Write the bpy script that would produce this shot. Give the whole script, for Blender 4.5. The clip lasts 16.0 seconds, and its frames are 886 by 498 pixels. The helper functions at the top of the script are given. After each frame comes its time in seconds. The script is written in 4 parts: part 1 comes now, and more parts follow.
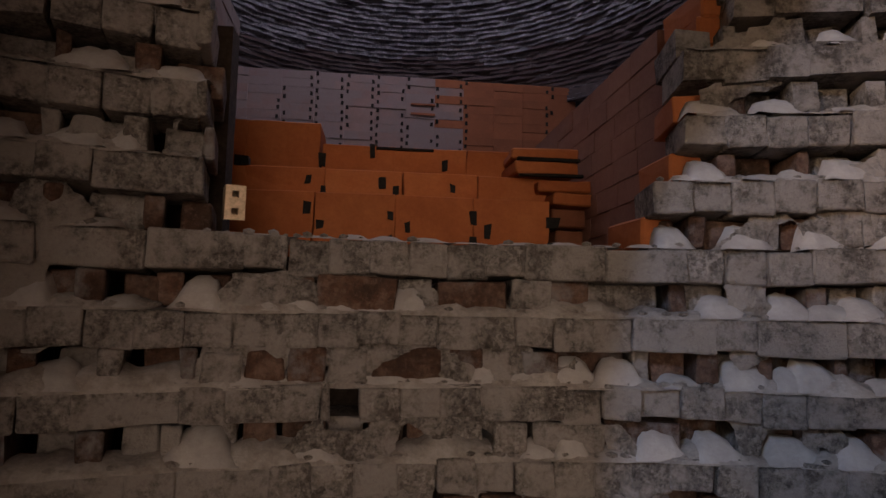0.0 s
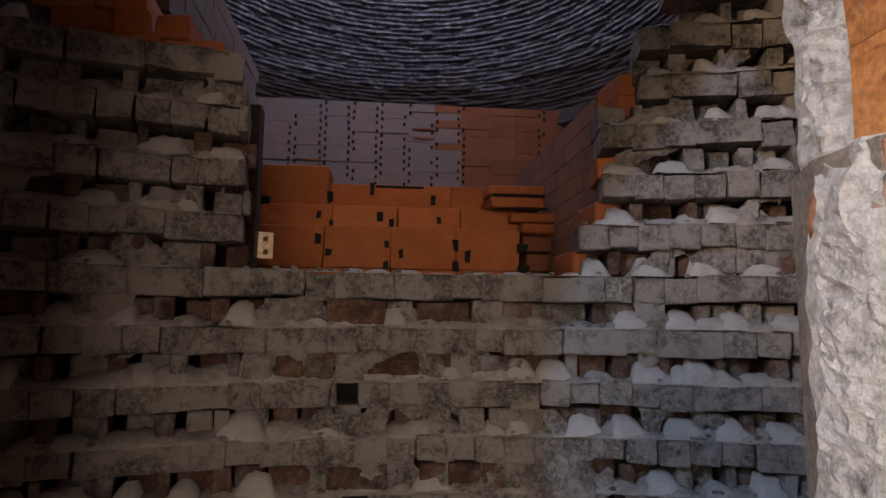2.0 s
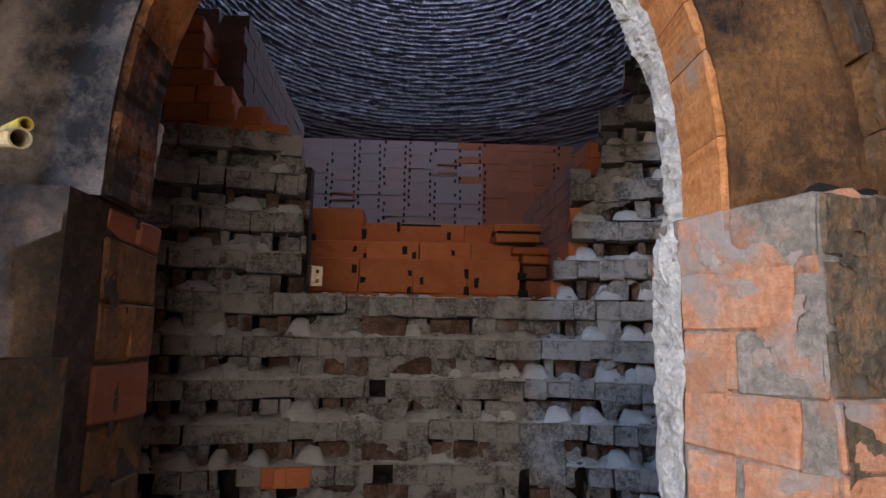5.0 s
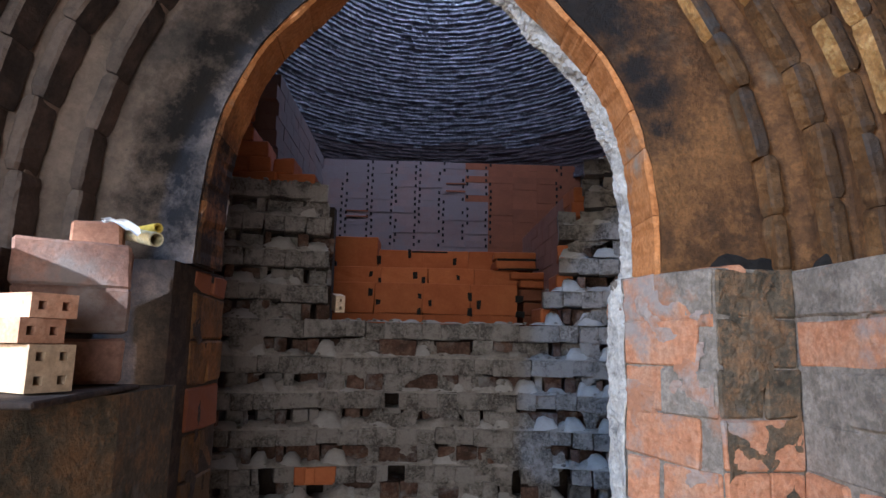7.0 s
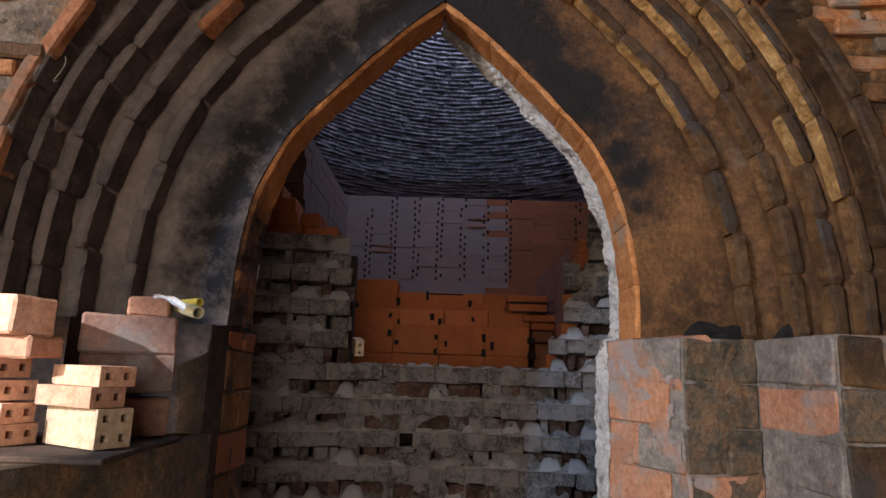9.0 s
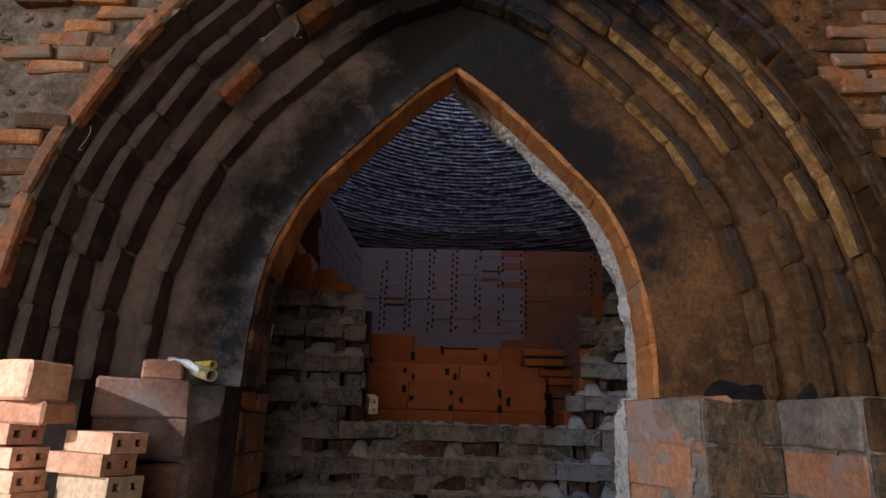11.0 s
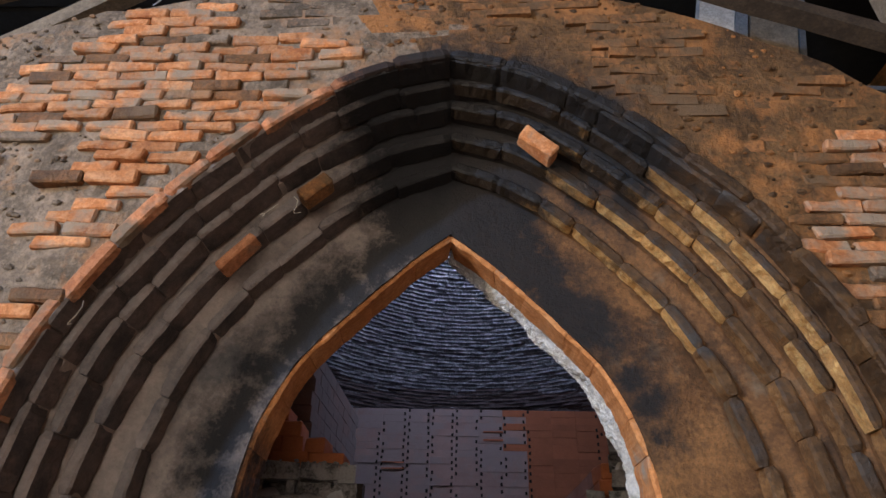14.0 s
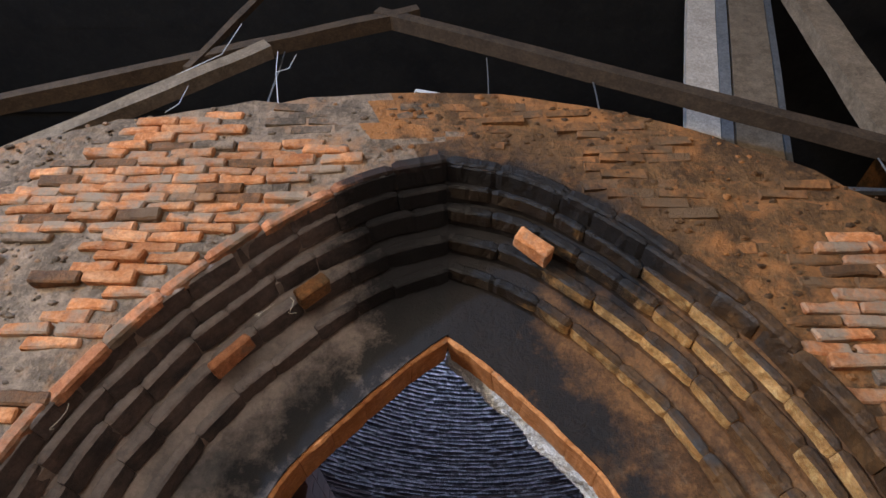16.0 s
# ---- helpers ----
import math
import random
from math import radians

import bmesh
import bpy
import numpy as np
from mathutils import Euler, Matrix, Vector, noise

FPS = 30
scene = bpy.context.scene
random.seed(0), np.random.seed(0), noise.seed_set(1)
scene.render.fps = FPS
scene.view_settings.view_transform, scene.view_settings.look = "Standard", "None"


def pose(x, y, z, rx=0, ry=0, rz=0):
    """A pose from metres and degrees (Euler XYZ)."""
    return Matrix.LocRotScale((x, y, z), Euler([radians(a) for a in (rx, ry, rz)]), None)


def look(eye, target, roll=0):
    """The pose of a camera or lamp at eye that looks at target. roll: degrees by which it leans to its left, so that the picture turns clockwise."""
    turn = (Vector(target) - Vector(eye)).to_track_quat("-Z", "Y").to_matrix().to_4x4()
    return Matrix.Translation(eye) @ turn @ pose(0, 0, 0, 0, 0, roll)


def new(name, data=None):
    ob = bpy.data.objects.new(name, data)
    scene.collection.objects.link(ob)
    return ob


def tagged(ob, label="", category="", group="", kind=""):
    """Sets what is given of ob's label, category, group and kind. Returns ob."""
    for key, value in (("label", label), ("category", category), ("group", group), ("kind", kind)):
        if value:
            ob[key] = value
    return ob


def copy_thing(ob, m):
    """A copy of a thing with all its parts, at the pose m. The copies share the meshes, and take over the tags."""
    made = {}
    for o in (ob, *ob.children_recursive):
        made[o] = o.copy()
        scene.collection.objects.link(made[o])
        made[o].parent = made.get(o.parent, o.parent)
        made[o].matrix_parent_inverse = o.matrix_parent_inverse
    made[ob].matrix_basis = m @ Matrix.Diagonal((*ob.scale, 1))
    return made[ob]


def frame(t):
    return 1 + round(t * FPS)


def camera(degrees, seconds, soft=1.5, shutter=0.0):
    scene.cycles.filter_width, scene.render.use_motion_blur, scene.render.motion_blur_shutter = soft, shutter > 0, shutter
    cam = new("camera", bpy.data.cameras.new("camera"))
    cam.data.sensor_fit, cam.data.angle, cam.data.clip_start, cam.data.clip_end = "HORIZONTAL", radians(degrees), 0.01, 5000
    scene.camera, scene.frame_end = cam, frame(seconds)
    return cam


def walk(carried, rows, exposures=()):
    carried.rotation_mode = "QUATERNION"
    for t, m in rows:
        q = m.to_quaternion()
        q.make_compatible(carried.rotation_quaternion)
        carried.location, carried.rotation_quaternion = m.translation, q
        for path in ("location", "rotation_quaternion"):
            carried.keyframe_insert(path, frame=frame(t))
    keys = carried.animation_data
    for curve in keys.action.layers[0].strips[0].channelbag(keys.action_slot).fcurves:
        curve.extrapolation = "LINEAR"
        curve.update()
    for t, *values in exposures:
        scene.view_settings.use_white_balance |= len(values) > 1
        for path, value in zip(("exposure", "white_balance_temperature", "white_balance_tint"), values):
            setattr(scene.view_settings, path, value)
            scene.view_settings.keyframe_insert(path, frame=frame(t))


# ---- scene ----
cam = camera(72.2, 16.0)
PATH = [
    (0, (-0.087, 0.026, 1.555), (0.154, 2.001, 1.758), 1.1),
    (0.5, (-0.073, -0.103, 1.565), (0.126, 1.876, 1.776), 1.0),
    (1, (-0.072, -0.212, 1.565), (0.117, 1.767, 1.786), 0.8),
    (1.5, (-0.074, -0.362, 1.573), (0.122, 1.616, 1.792), 0.9),
    (2, (-0.047, -0.449, 1.575), (0.162, 1.527, 1.802), 0.6),
    (2.5, (-0.007, -0.525, 1.568), (0.179, 1.45, 1.822), 0.7),
    (3, (0.036, -0.642, 1.557), (0.186, 1.335, 1.816), 1.0),
    (3.5, (0.027, -0.716, 1.555), (0.152, 1.261, 1.834), 1.0),
    (4, (-0.007, -0.793, 1.552), (0.104, 1.184, 1.834), 1.0),
    (4.2, (-0.031, -0.833, 1.526), (0.086, 1.14, 1.828), 0.7),
    (6.3, (0.027, -1.359, 1.591), (0.091, 0.618, 1.883), 1.4),
    (6.5, (0.014, -1.384, 1.599), (0.072, 0.591, 1.909), 1.4),
    (7, (-0.013, -1.478, 1.61), (0.059, 0.496, 1.92), 1.1),
    (7.5, (-0.02, -1.576, 1.643), (0.062, 0.399, 1.95), 1.2),
    (8, (0.014, -1.64, 1.657), (0.065, 0.336, 1.964), 1.6),
    (8.5, (0.049, -1.709, 1.682), (0.06, 0.261, 2.026), 1.8),
    (11, (0.059, -1.727, 1.729), (-0.015, 0.196, 2.271), 1.7),
    (11.5, (0.067, -1.716, 1.74), (-0.007, 0.184, 2.359), 1.6),
    (12, (0.069, -1.714, 1.75), (-0.013, 0.16, 2.443), 1.6),
    (12.5, (0.063, -1.719, 1.761), (-0.021, 0.125, 2.53), 1.6),
    (13, (0.067, -1.724, 1.767), (-0.01, 0.094, 2.597), 1.4),
    (13.5, (0.07, -1.725, 1.774), (-0.007, 0.056, 2.681), 1.5),
    (14, (0.077, -1.725, 1.785), (-0.004, 0.004, 2.787), 1.6),
    (14.5, (0.076, -1.725, 1.794), (-0.006, -0.056, 2.893), 1.6),
    (15, (0.089, -1.725, 1.789), (-0.004, -0.113, 2.969), 1.9),
    (15.5, (0.1, -1.734, 1.811), (0.0, -0.143, 3.018), 2.2),
    (16, (0.09, -1.732, 1.799), (0.007, -0.181, 3.059), 1.9),
]
walk(cam, [(t, look(eye, target, roll)) for t, eye, target, roll in PATH],
     [(0.0, 0.75, 7150, 22), (1.5, 0.88, 6800, 17), (4.0, 0.98, 6100, 12), (7.0, 1.08, 5250, 7), (8.5, 0.75, 5950, 11), (11.0, -0.15, 6000, 11), (11.5, 0.38, 5980, 10), (12.0, 0.55, 5950, 9), (13.0, 0.82, 5750, 7), (16.0, 1.05, 5600, 7)])

# ---- world and light ----
world = bpy.data.worlds.new("sky")
scene.world = world
world.use_nodes = True
wn = world.node_tree.nodes
sky = wn.new("ShaderNodeTexSky")
sky.sky_type, sky.sun_disc = "NISHITA", False
sky.sun_elevation, sky.sun_rotation = radians(34), radians(222)
world.node_tree.links.new(sky.outputs[0], wn["Background"].inputs[0])
wn["Background"].inputs[1].default_value = 0.15


def lamp(name, kind, m, energy, colour, **kw):
    data = bpy.data.lights.new(name, kind)
    data.energy, data.color = energy, colour
    if kind == "AREA":
        data.shape, data.size, data.size_y = "RECTANGLE", kw["size"], kw["size_y"]
    else:
        data.angle = radians(0.5)
    ob = new(name, data)
    ob.matrix_world = m
    return ob


lamp("sun", "SUN", look((-0.62 * 7, -0.68 * 7, 0.42 * 7), (0, 0, 0)), 5.0, (1.0, 0.94, 0.86))
# daylight of the open front of the shed and of the vent in the dome
lamp("shed_opening_light", "AREA", look((0.0, -6.85, 2.3), (-0.5, 0.0, 1.8)), 87, (1.0, 0.86, 0.73), size=3.4, size_y=3.2)
# two added fill lamps, at openings made up for them: warm and blue
lamp("west_side_fill", "AREA", look((-6.1, -4.65, 2.9), (0.8, 0.0, 2.8)), 250, (1.0, 0.80, 0.58), size=1.2, size_y=1.4)
lamp("blue_side_fill", "AREA", look((-6.15, -6.12, 5.5), (0.7, 1.3, 1.3)), 350, (0.38, 0.60, 1.0), size=0.3, size_y=0.3)
lamp("vent_light", "AREA", look((0.1, 4.0, 5.93), (0.1, 4.01, 0)), 41, (0.76, 0.79, 1.0), size=1.1, size_y=1.1)

# ---- the arch profiles ----
SPRING, MID = 1.81, 0.015
IN_U = ((1.0, 0.0), (1.0, 0.11), (0.978, 0.25), (0.93, 0.38), (0.80, 0.54), (0.60, 0.67), (0.40, 0.785), (0.20, 0.90), (0.0, 1.0))
OUT_U = ((1.0, 0.0), (0.99, 0.15), (0.955, 0.30), (0.885, 0.44), (0.74, 0.62), (0.585, 0.75), (0.43, 0.855), (0.22, 0.955), (0.0, 1.0))


def half_arch(w, apex, f, steps=48):
    """Points (x, z) of half a pointed arch of that half width and apex; f from 0 (pointed) to 1 (rounded hood)."""
    pts = [((1 - f) * a[0] + f * b[0], (1 - f) * a[1] + f * b[1]) for a, b in zip(IN_U, OUT_U)]
    pts = [(p[0] * w, SPRING + p[1] * (apex - SPRING)) for p in pts]
    pts = [(pts[0][0], 2 * pts[0][1] - pts[1][1])] + pts + [(2 * pts[-1][0] - pts[-2][0], 2 * pts[-1][1] - pts[-2][1])]
    out = []
    for i in range(steps + 1):
        t = i / steps * (len(pts) - 3)
        k = min(int(t), len(pts) - 4)
        t -= k
        p = pts[k:k + 4]
        out.append(tuple(0.5 * (2 * p[1][j] + (p[2][j] - p[0][j]) * t + (2 * p[0][j] - 5 * p[1][j] + 4 * p[2][j] - p[3][j]) * t * t
                                + (3 * p[1][j] - p[0][j] - 3 * p[2][j] + p[3][j]) * t ** 3) for j in (0, 1)))
    return out


def full_arch(w, apex, f, steps=48):
    h = half_arch(w, apex, f, steps)
    return [(MID + x, z) for x, z in h] + [(MID - x, z) for x, z in reversed(h[:-1])]


# ---- materials ----
def mat(name, cols, scale=9.0, rough=0.9, bump=0.35, ash=None, ash_at=0.55, soot=None, fine=70.0, rnd=0.5, up=0.0, vary=0.28, contrast=0.5):
    """cols: two or three base colours mixed by noise; ash: a second coat in patches; soot: a black coat round a place (x, z, radius);
    up: how much of the coat settles on faces that look upwards."""
    m = bpy.data.materials.new(name)
    m.use_nodes = True
    n, l = m.node_tree.nodes, m.node_tree.links
    b = n["Principled BSDF"]
    geo, info = n.new("ShaderNodeNewGeometry"), n.new("ShaderNodeObjectInfo")
    off = n.new("ShaderNodeVectorMath")
    off.operation = "MULTIPLY_ADD"
    comb = n.new("ShaderNodeCombineXYZ")
    for i in range(3):
        l.new(info.outputs["Random"], comb.inputs[i])
    l.new(comb.outputs[0], off.inputs[0])
    off.inputs[1].default_value = (7.3 * rnd, 3.1 * rnd, 5.7 * rnd)
    l.new(geo.outputs["Position"], off.inputs[2])

    def tex(sc, detail=5.0, rgh=0.6):
        t = n.new("ShaderNodeTexNoise")
        t.inputs["Scale"].default_value, t.inputs["Detail"].default_value, t.inputs["Roughness"].default_value = sc, detail, rgh
        l.new(off.outputs[0], t.inputs["Vector"])
        return t.outputs["Fac"]

    def ramp(fac, stops):
        r = n.new("ShaderNodeValToRGB")
        l.new(fac, r.inputs[0])
        e = r.color_ramp.elements
        while len(e) < len(stops):
            e.new(0.5)
        for k, (p, c) in enumerate(stops):
            e[k].position, e[k].color = p, (*c, 1.0)
        return r.outputs[0]

    def mix(fac, a, c):
        x = n.new("ShaderNodeMix")
        x.data_type = "RGBA"
        if hasattr(fac, "is_output"):
            l.new(fac, x.inputs[0])
        else:
            x.inputs[0].default_value = fac
        for sock, v in ((x.inputs[6], a), (x.inputs[7], c)):
            if hasattr(v, "is_output"):
                l.new(v, sock)
            else:
                sock.default_value = (*v, 1.0)
        return x.outputs[2]

    def maths(op, a, c):
        x = n.new("ShaderNodeMath")
        x.operation, x.use_clamp = op, True
        for i, v in enumerate((a, c)):
            if hasattr(v, "is_output"):
                l.new(v, x.inputs[i])
            else:
                x.inputs[i].default_value = v
        return x.outputs[0]

    big = tex(scale)
    col = ramp(big, [(0.3 + 0.4 * i / max(1, len(cols) - 1), c) for i, c in enumerate(cols)])
    small = tex(fine, 6.0, 0.7)
    grit = ramp(small, [(0.38, (0, 0, 0)), (0.64, (1, 1, 1))])
    col = mix(maths("MULTIPLY", grit, contrast), col, tuple(0.4 * v for v in cols[0]))
    mid = tex(scale * 3.7, 5.0, 0.75)
    fleck = ramp(mid, [(0.50, (0, 0, 0)), (0.62, (1, 1, 1))])
    col = mix(maths("MULTIPLY", fleck, contrast * 0.75), col, tuple(min(0.8, 1.25 * v) for v in cols[-1]))
    hue = n.new("ShaderNodeHueSaturation")
    val = n.new("ShaderNodeMapRange")
    val.inputs[3].default_value, val.inputs[4].default_value = 1.0 - vary, 1.0 + vary
    l.new(info.outputs["Random"], val.inputs[0])
    l.new(val.outputs[0], hue.inputs["Value"])
    l.new(col, hue.inputs["Color"])
    col = hue.outputs[0]
    if ash:
        k = ramp(tex(scale * 0.55, 7.0, 0.68), [(ash_at - 0.06, (0, 0, 0)), (ash_at + 0.06, (1, 1, 1))])
        if up:
            sep = n.new("ShaderNodeSeparateXYZ")
            l.new(geo.outputs["Normal"], sep.inputs[0])
            k = maths("MAXIMUM", k, maths("MULTIPLY", sep.outputs[2], up))
        col = mix(k, col, mix(small, ash, tuple(0.6 * v for v in ash)))
    if soot:
        sep = n.new("ShaderNodeSeparateXYZ")
        l.new(geo.outputs["Position"], sep.inputs[0])
        v = n.new("ShaderNodeCombineXYZ")
        l.new(sep.outputs[0], v.inputs[0])
        l.new(sep.outputs[2], v.inputs[2])
        wob = maths("MULTIPLY", tex(6.0, 8.0, 0.78), 0.5)
        f = None
        for sx, sz, rad in soot:
            d = n.new("ShaderNodeVectorMath")
            d.operation = "DISTANCE"
            l.new(v.outputs[0], d.inputs[0])
            d.inputs[1].default_value = (sx, 0, sz)
            g = maths("MULTIPLY", maths("SUBTRACT", maths("ADD", rad - 0.155, wob), d.outputs["Value"]), 7.0)
            f = g if f is None else maths("MAXIMUM", f, g)
        col = mix(maths("MULTIPLY", f, 0.96), col, (0.009, 0.008, 0.008))
    l.new(col, b.inputs["Base Color"])
    b.inputs["Roughness"].default_value = rough
    b.inputs["Specular IOR Level"].default_value = 0.3
    bp = n.new("ShaderNodeBump")
    bp.inputs["Strength"].default_value, bp.inputs["Distance"].default_value = bump, 0.02
    l.new(maths("ADD", maths("MULTIPLY", small, 0.3), maths("MULTIPLY", mid, 0.65)), bp.inputs["Height"])
    l.new(bp.outputs[0], b.inputs["Normal"])
    return m


M_ASHBRICK = mat("ash_covered_brick", [(0.10, 0.078, 0.06), (0.20, 0.165, 0.135), (0.30, 0.255, 0.215)], 16, 0.95, 1.0, ash=(0.37, 0.31, 0.26), ash_at=0.51, rnd=0.03, vary=0.2, contrast=0.85, fine=95.0)
M_HEADER = mat("dark_brown_brick_end", [(0.035, 0.02, 0.013), (0.09, 0.043, 0.025), (0.17, 0.105, 0.075)], 9, 0.95, 0.9, ash=(0.25, 0.22, 0.2), ash_at=0.58, rnd=0.1, vary=0.3)
M_ASH = mat("pale_ash", [(0.33, 0.285, 0.245), (0.44, 0.385, 0.335)], 14, 1.0, 0.3, contrast=0.15)
M_LEDGE = mat("grey_ash_drift", [(0.24, 0.195, 0.158), (0.34, 0.285, 0.238), (0.42, 0.36, 0.305)], 18, 1.0, 0.5, contrast=0.3)
M_ORANGE = mat("fired_orange_clay", [(0.34, 0.088, 0.025), (0.42, 0.118, 0.035), (0.48, 0.15, 0.05)], 3, 0.85, 0.15, rnd=0.1, vary=0.08, contrast=0.18)
M_PURPLE = mat("ash_violet_brick", [(0.22, 0.14, 0.122), (0.27, 0.182, 0.162)], 3, 0.95, 0.2, ash=(0.26, 0.20, 0.19), ash_at=0.5, rnd=0.03, vary=0.05, contrast=0.18)
M_RUST = mat("rust_brown_brick", [(0.22, 0.075, 0.036), (0.29, 0.10, 0.046)], 3, 0.9, 0.2, rnd=0.05, vary=0.08, contrast=0.18)
M_PINK = mat("pink_dusty_clay", [(0.27, 0.12, 0.08), (0.35, 0.165, 0.115)], 4, 0.9, 0.2, rnd=0.05, vary=0.06, contrast=0.18)
M_DOME = mat("grey_corbelled_brick", [(0.12, 0.12, 0.135), (0.21, 0.21, 0.235), (0.40, 0.40, 0.43)], 13, 0.8, 0.6, ash=(0.42, 0.42, 0.45), ash_at=0.6)
M_FOOT = mat("violet_brown_foot_brick", [(0.075, 0.06, 0.062), (0.115, 0.088, 0.088), (0.16, 0.125, 0.125)], 5, 0.9, 0.5, contrast=0.3)
M_STACKSHADE = mat("brown_stack_shade", [(0.03, 0.02, 0.014), (0.06, 0.04, 0.028)], 9, 1.0, 0.3)
M_DARK = mat("black_gap_shade", [(0.012, 0.01, 0.009), (0.02, 0.016, 0.013)], 20, 1.0, 0.1)
SOOT = [(0.03, 3.10, 0.34), (0.05, 3.30, 0.36), (-0.20, 3.24, 0.14), (0.32, 3.22, 0.16)]
for i, (sx, sz) in enumerate(half_arch(0.70, 3.0, 0.1, 17)):
    if i > 5:
        SOOT.append((MID + sx, sz, 0.045 + 0.014 * (i - 6)))
    SOOT.append((MID - sx, sz, 0.055 + 0.004 * i))
SOOT += [(MID + sx, sz, 0.10) for sx, sz in half_arch(1.115, 3.345, 0.95, 24) if sx < 0.62]
SOOT += [(MID - sx, sz, 0.06) for sx, sz in half_arch(1.115, 3.345, 0.95, 24) if sx < 0.3]
# black spots along the lower left of the soffit
LEFT_DARK = [(MID - sx, sz, 0.035) for sx, sz in half_arch(0.63, 2.915, 0.1, 36)[:12]]
FACE_SOOT = [(MID + sg * sx, sz, 0.06 if sg > 0 else 0.02) for sx, sz in half_arch(1.135, 3.37, 0.95, 40) for sg in (1, -1) if sx < (0.5 if sg > 0 else 0.2)]
# side light painted as two copies of sooty brick: shaded reveal, lit front
M_REVEAL = mat("shaded_sooty_reveal_brick", [(0.052, 0.04, 0.035), (0.10, 0.074, 0.063), (0.165, 0.114, 0.088)], 6, 0.9, 0.6, ash=(0.05, 0.042, 0.04), ash_at=0.57, soot=SOOT, rnd=0.06, vary=0.12, contrast=0.3)
M_GREY = mat("smoke_grey_lit_front", [(0.12, 0.096, 0.083), (0.195, 0.152, 0.128), (0.27, 0.205, 0.165)], 5, 0.85, 0.7, ash=(0.12, 0.10, 0.09), ash_at=0.58, soot=SOOT, rnd=0.04, vary=0.12, contrast=0.25)
# paled beyond its smoke grey to stand in for the bluish haze leftwards
M_GREYCORE = mat("hazed_smoke_grey_plaster", [(0.125, 0.096, 0.078), (0.205, 0.155, 0.123), (0.29, 0.215, 0.165)], 5, 0.85, 0.7, ash=(0.12, 0.10, 0.087), ash_at=0.58, soot=SOOT, rnd=0.0, contrast=0.25)
# kept dark on the right fronts so that the gold reveals look lit
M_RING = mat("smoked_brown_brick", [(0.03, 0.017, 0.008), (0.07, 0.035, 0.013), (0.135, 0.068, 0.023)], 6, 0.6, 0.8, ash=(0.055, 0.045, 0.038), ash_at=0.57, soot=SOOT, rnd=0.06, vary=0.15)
M_CORE = mat("smoked_plaster", [(0.036, 0.018, 0.008), (0.115, 0.052, 0.017), (0.21, 0.098, 0.031)], 4, 0.8, 0.8, ash=(0.19, 0.135, 0.08), ash_at=0.62, soot=SOOT, rnd=0.0)
# the gold paints the side light that catches the right reveals
M_STRIP = mat("gold_lit_worn_brick", [(0.27, 0.135, 0.043), (0.56, 0.295, 0.095), (0.74, 0.46, 0.185)], 11, 0.40, 0.8, ash=(0.13, 0.08, 0.04), ash_at=0.64, soot=SOOT, rnd=0.05, vary=0.2)
# dim copy of the gold brick, plastered dull, for the less lit lower rings
M_DIM = mat("dim_plastered_arch_brick", [(0.07, 0.034, 0.013), (0.15, 0.073, 0.025), (0.25, 0.128, 0.045)], 7, 0.7, 0.8, ash=(0.13, 0.09, 0.05), ash_at=0.6, soot=SOOT, rnd=0.05, vary=0.15)
M_RIM = mat("sooty_orange_rim_brick", [(0.30, 0.11, 0.04), (0.44, 0.17, 0.07), (0.50, 0.22, 0.10)], 8, 0.85, 0.5, ash=(0.2, 0.14, 0.09), ash_at=0.56, soot=SOOT, rnd=0.05, vary=0.2)
M_SOFFIT = mat("orange_arch_brick", [(0.36, 0.13, 0.035), (0.50, 0.20, 0.06), (0.55, 0.25, 0.09)], 7, 0.85, 0.5, ash=(0.34, 0.27, 0.2), ash_at=0.68, soot=LEFT_DARK, rnd=0.02, vary=0.06)
M_WHITE = mat("broken_white_mortar", [(0.58, 0.54, 0.48), (0.80, 0.75, 0.67)], 24, 0.95, 0.9, ash=(0.30, 0.27, 0.24), ash_at=0.62)
M_JAMB = mat("patched_orange_brick", [(0.40, 0.17, 0.085), (0.52, 0.23, 0.115), (0.50, 0.29, 0.18)], 9, 0.85, 0.6, ash=(0.36, 0.30, 0.26), ash_at=0.57, rnd=0.0, vary=0.12)
M_PIER = mat("grey_mortar_patch", [(0.15, 0.122, 0.095), (0.25, 0.21, 0.168), (0.34, 0.285, 0.23)], 9, 0.9, 0.7, ash=(0.42, 0.2, 0.11), ash_at=0.62, rnd=0.0, vary=0.1)
M_SMEAR = mat("pale_pinkish_mortar", [(0.42, 0.27, 0.19), (0.48, 0.36, 0.29), (0.46, 0.39, 0.34)], 12, 0.9, 0.7, ash=(0.46, 0.22, 0.12), ash_at=0.55, rnd=0.0, contrast=0.3)
M_MOSSY = mat("dark_mossy_brick", [(0.05, 0.042, 0.028), (0.13, 0.10, 0.065), (0.27, 0.14, 0.06)], 9, 0.85, 0.9, ash=(0.21, 0.18, 0.15), ash_at=0.63, rnd=0.0, vary=0.1)
M_BLACKJAMB = mat("soot_black_brick", [(0.02, 0.016, 0.014), (0.05, 0.035, 0.027), (0.10, 0.06, 0.04)], 6, 0.9, 0.5)
M_FACE = mat("weathered_orange_brick", [(0.34, 0.115, 0.035), (0.48, 0.185, 0.06), (0.54, 0.28, 0.13)], 9, 0.85, 0.8, ash=(0.33, 0.24, 0.16), ash_at=0.53, rnd=0.04, vary=0.3)
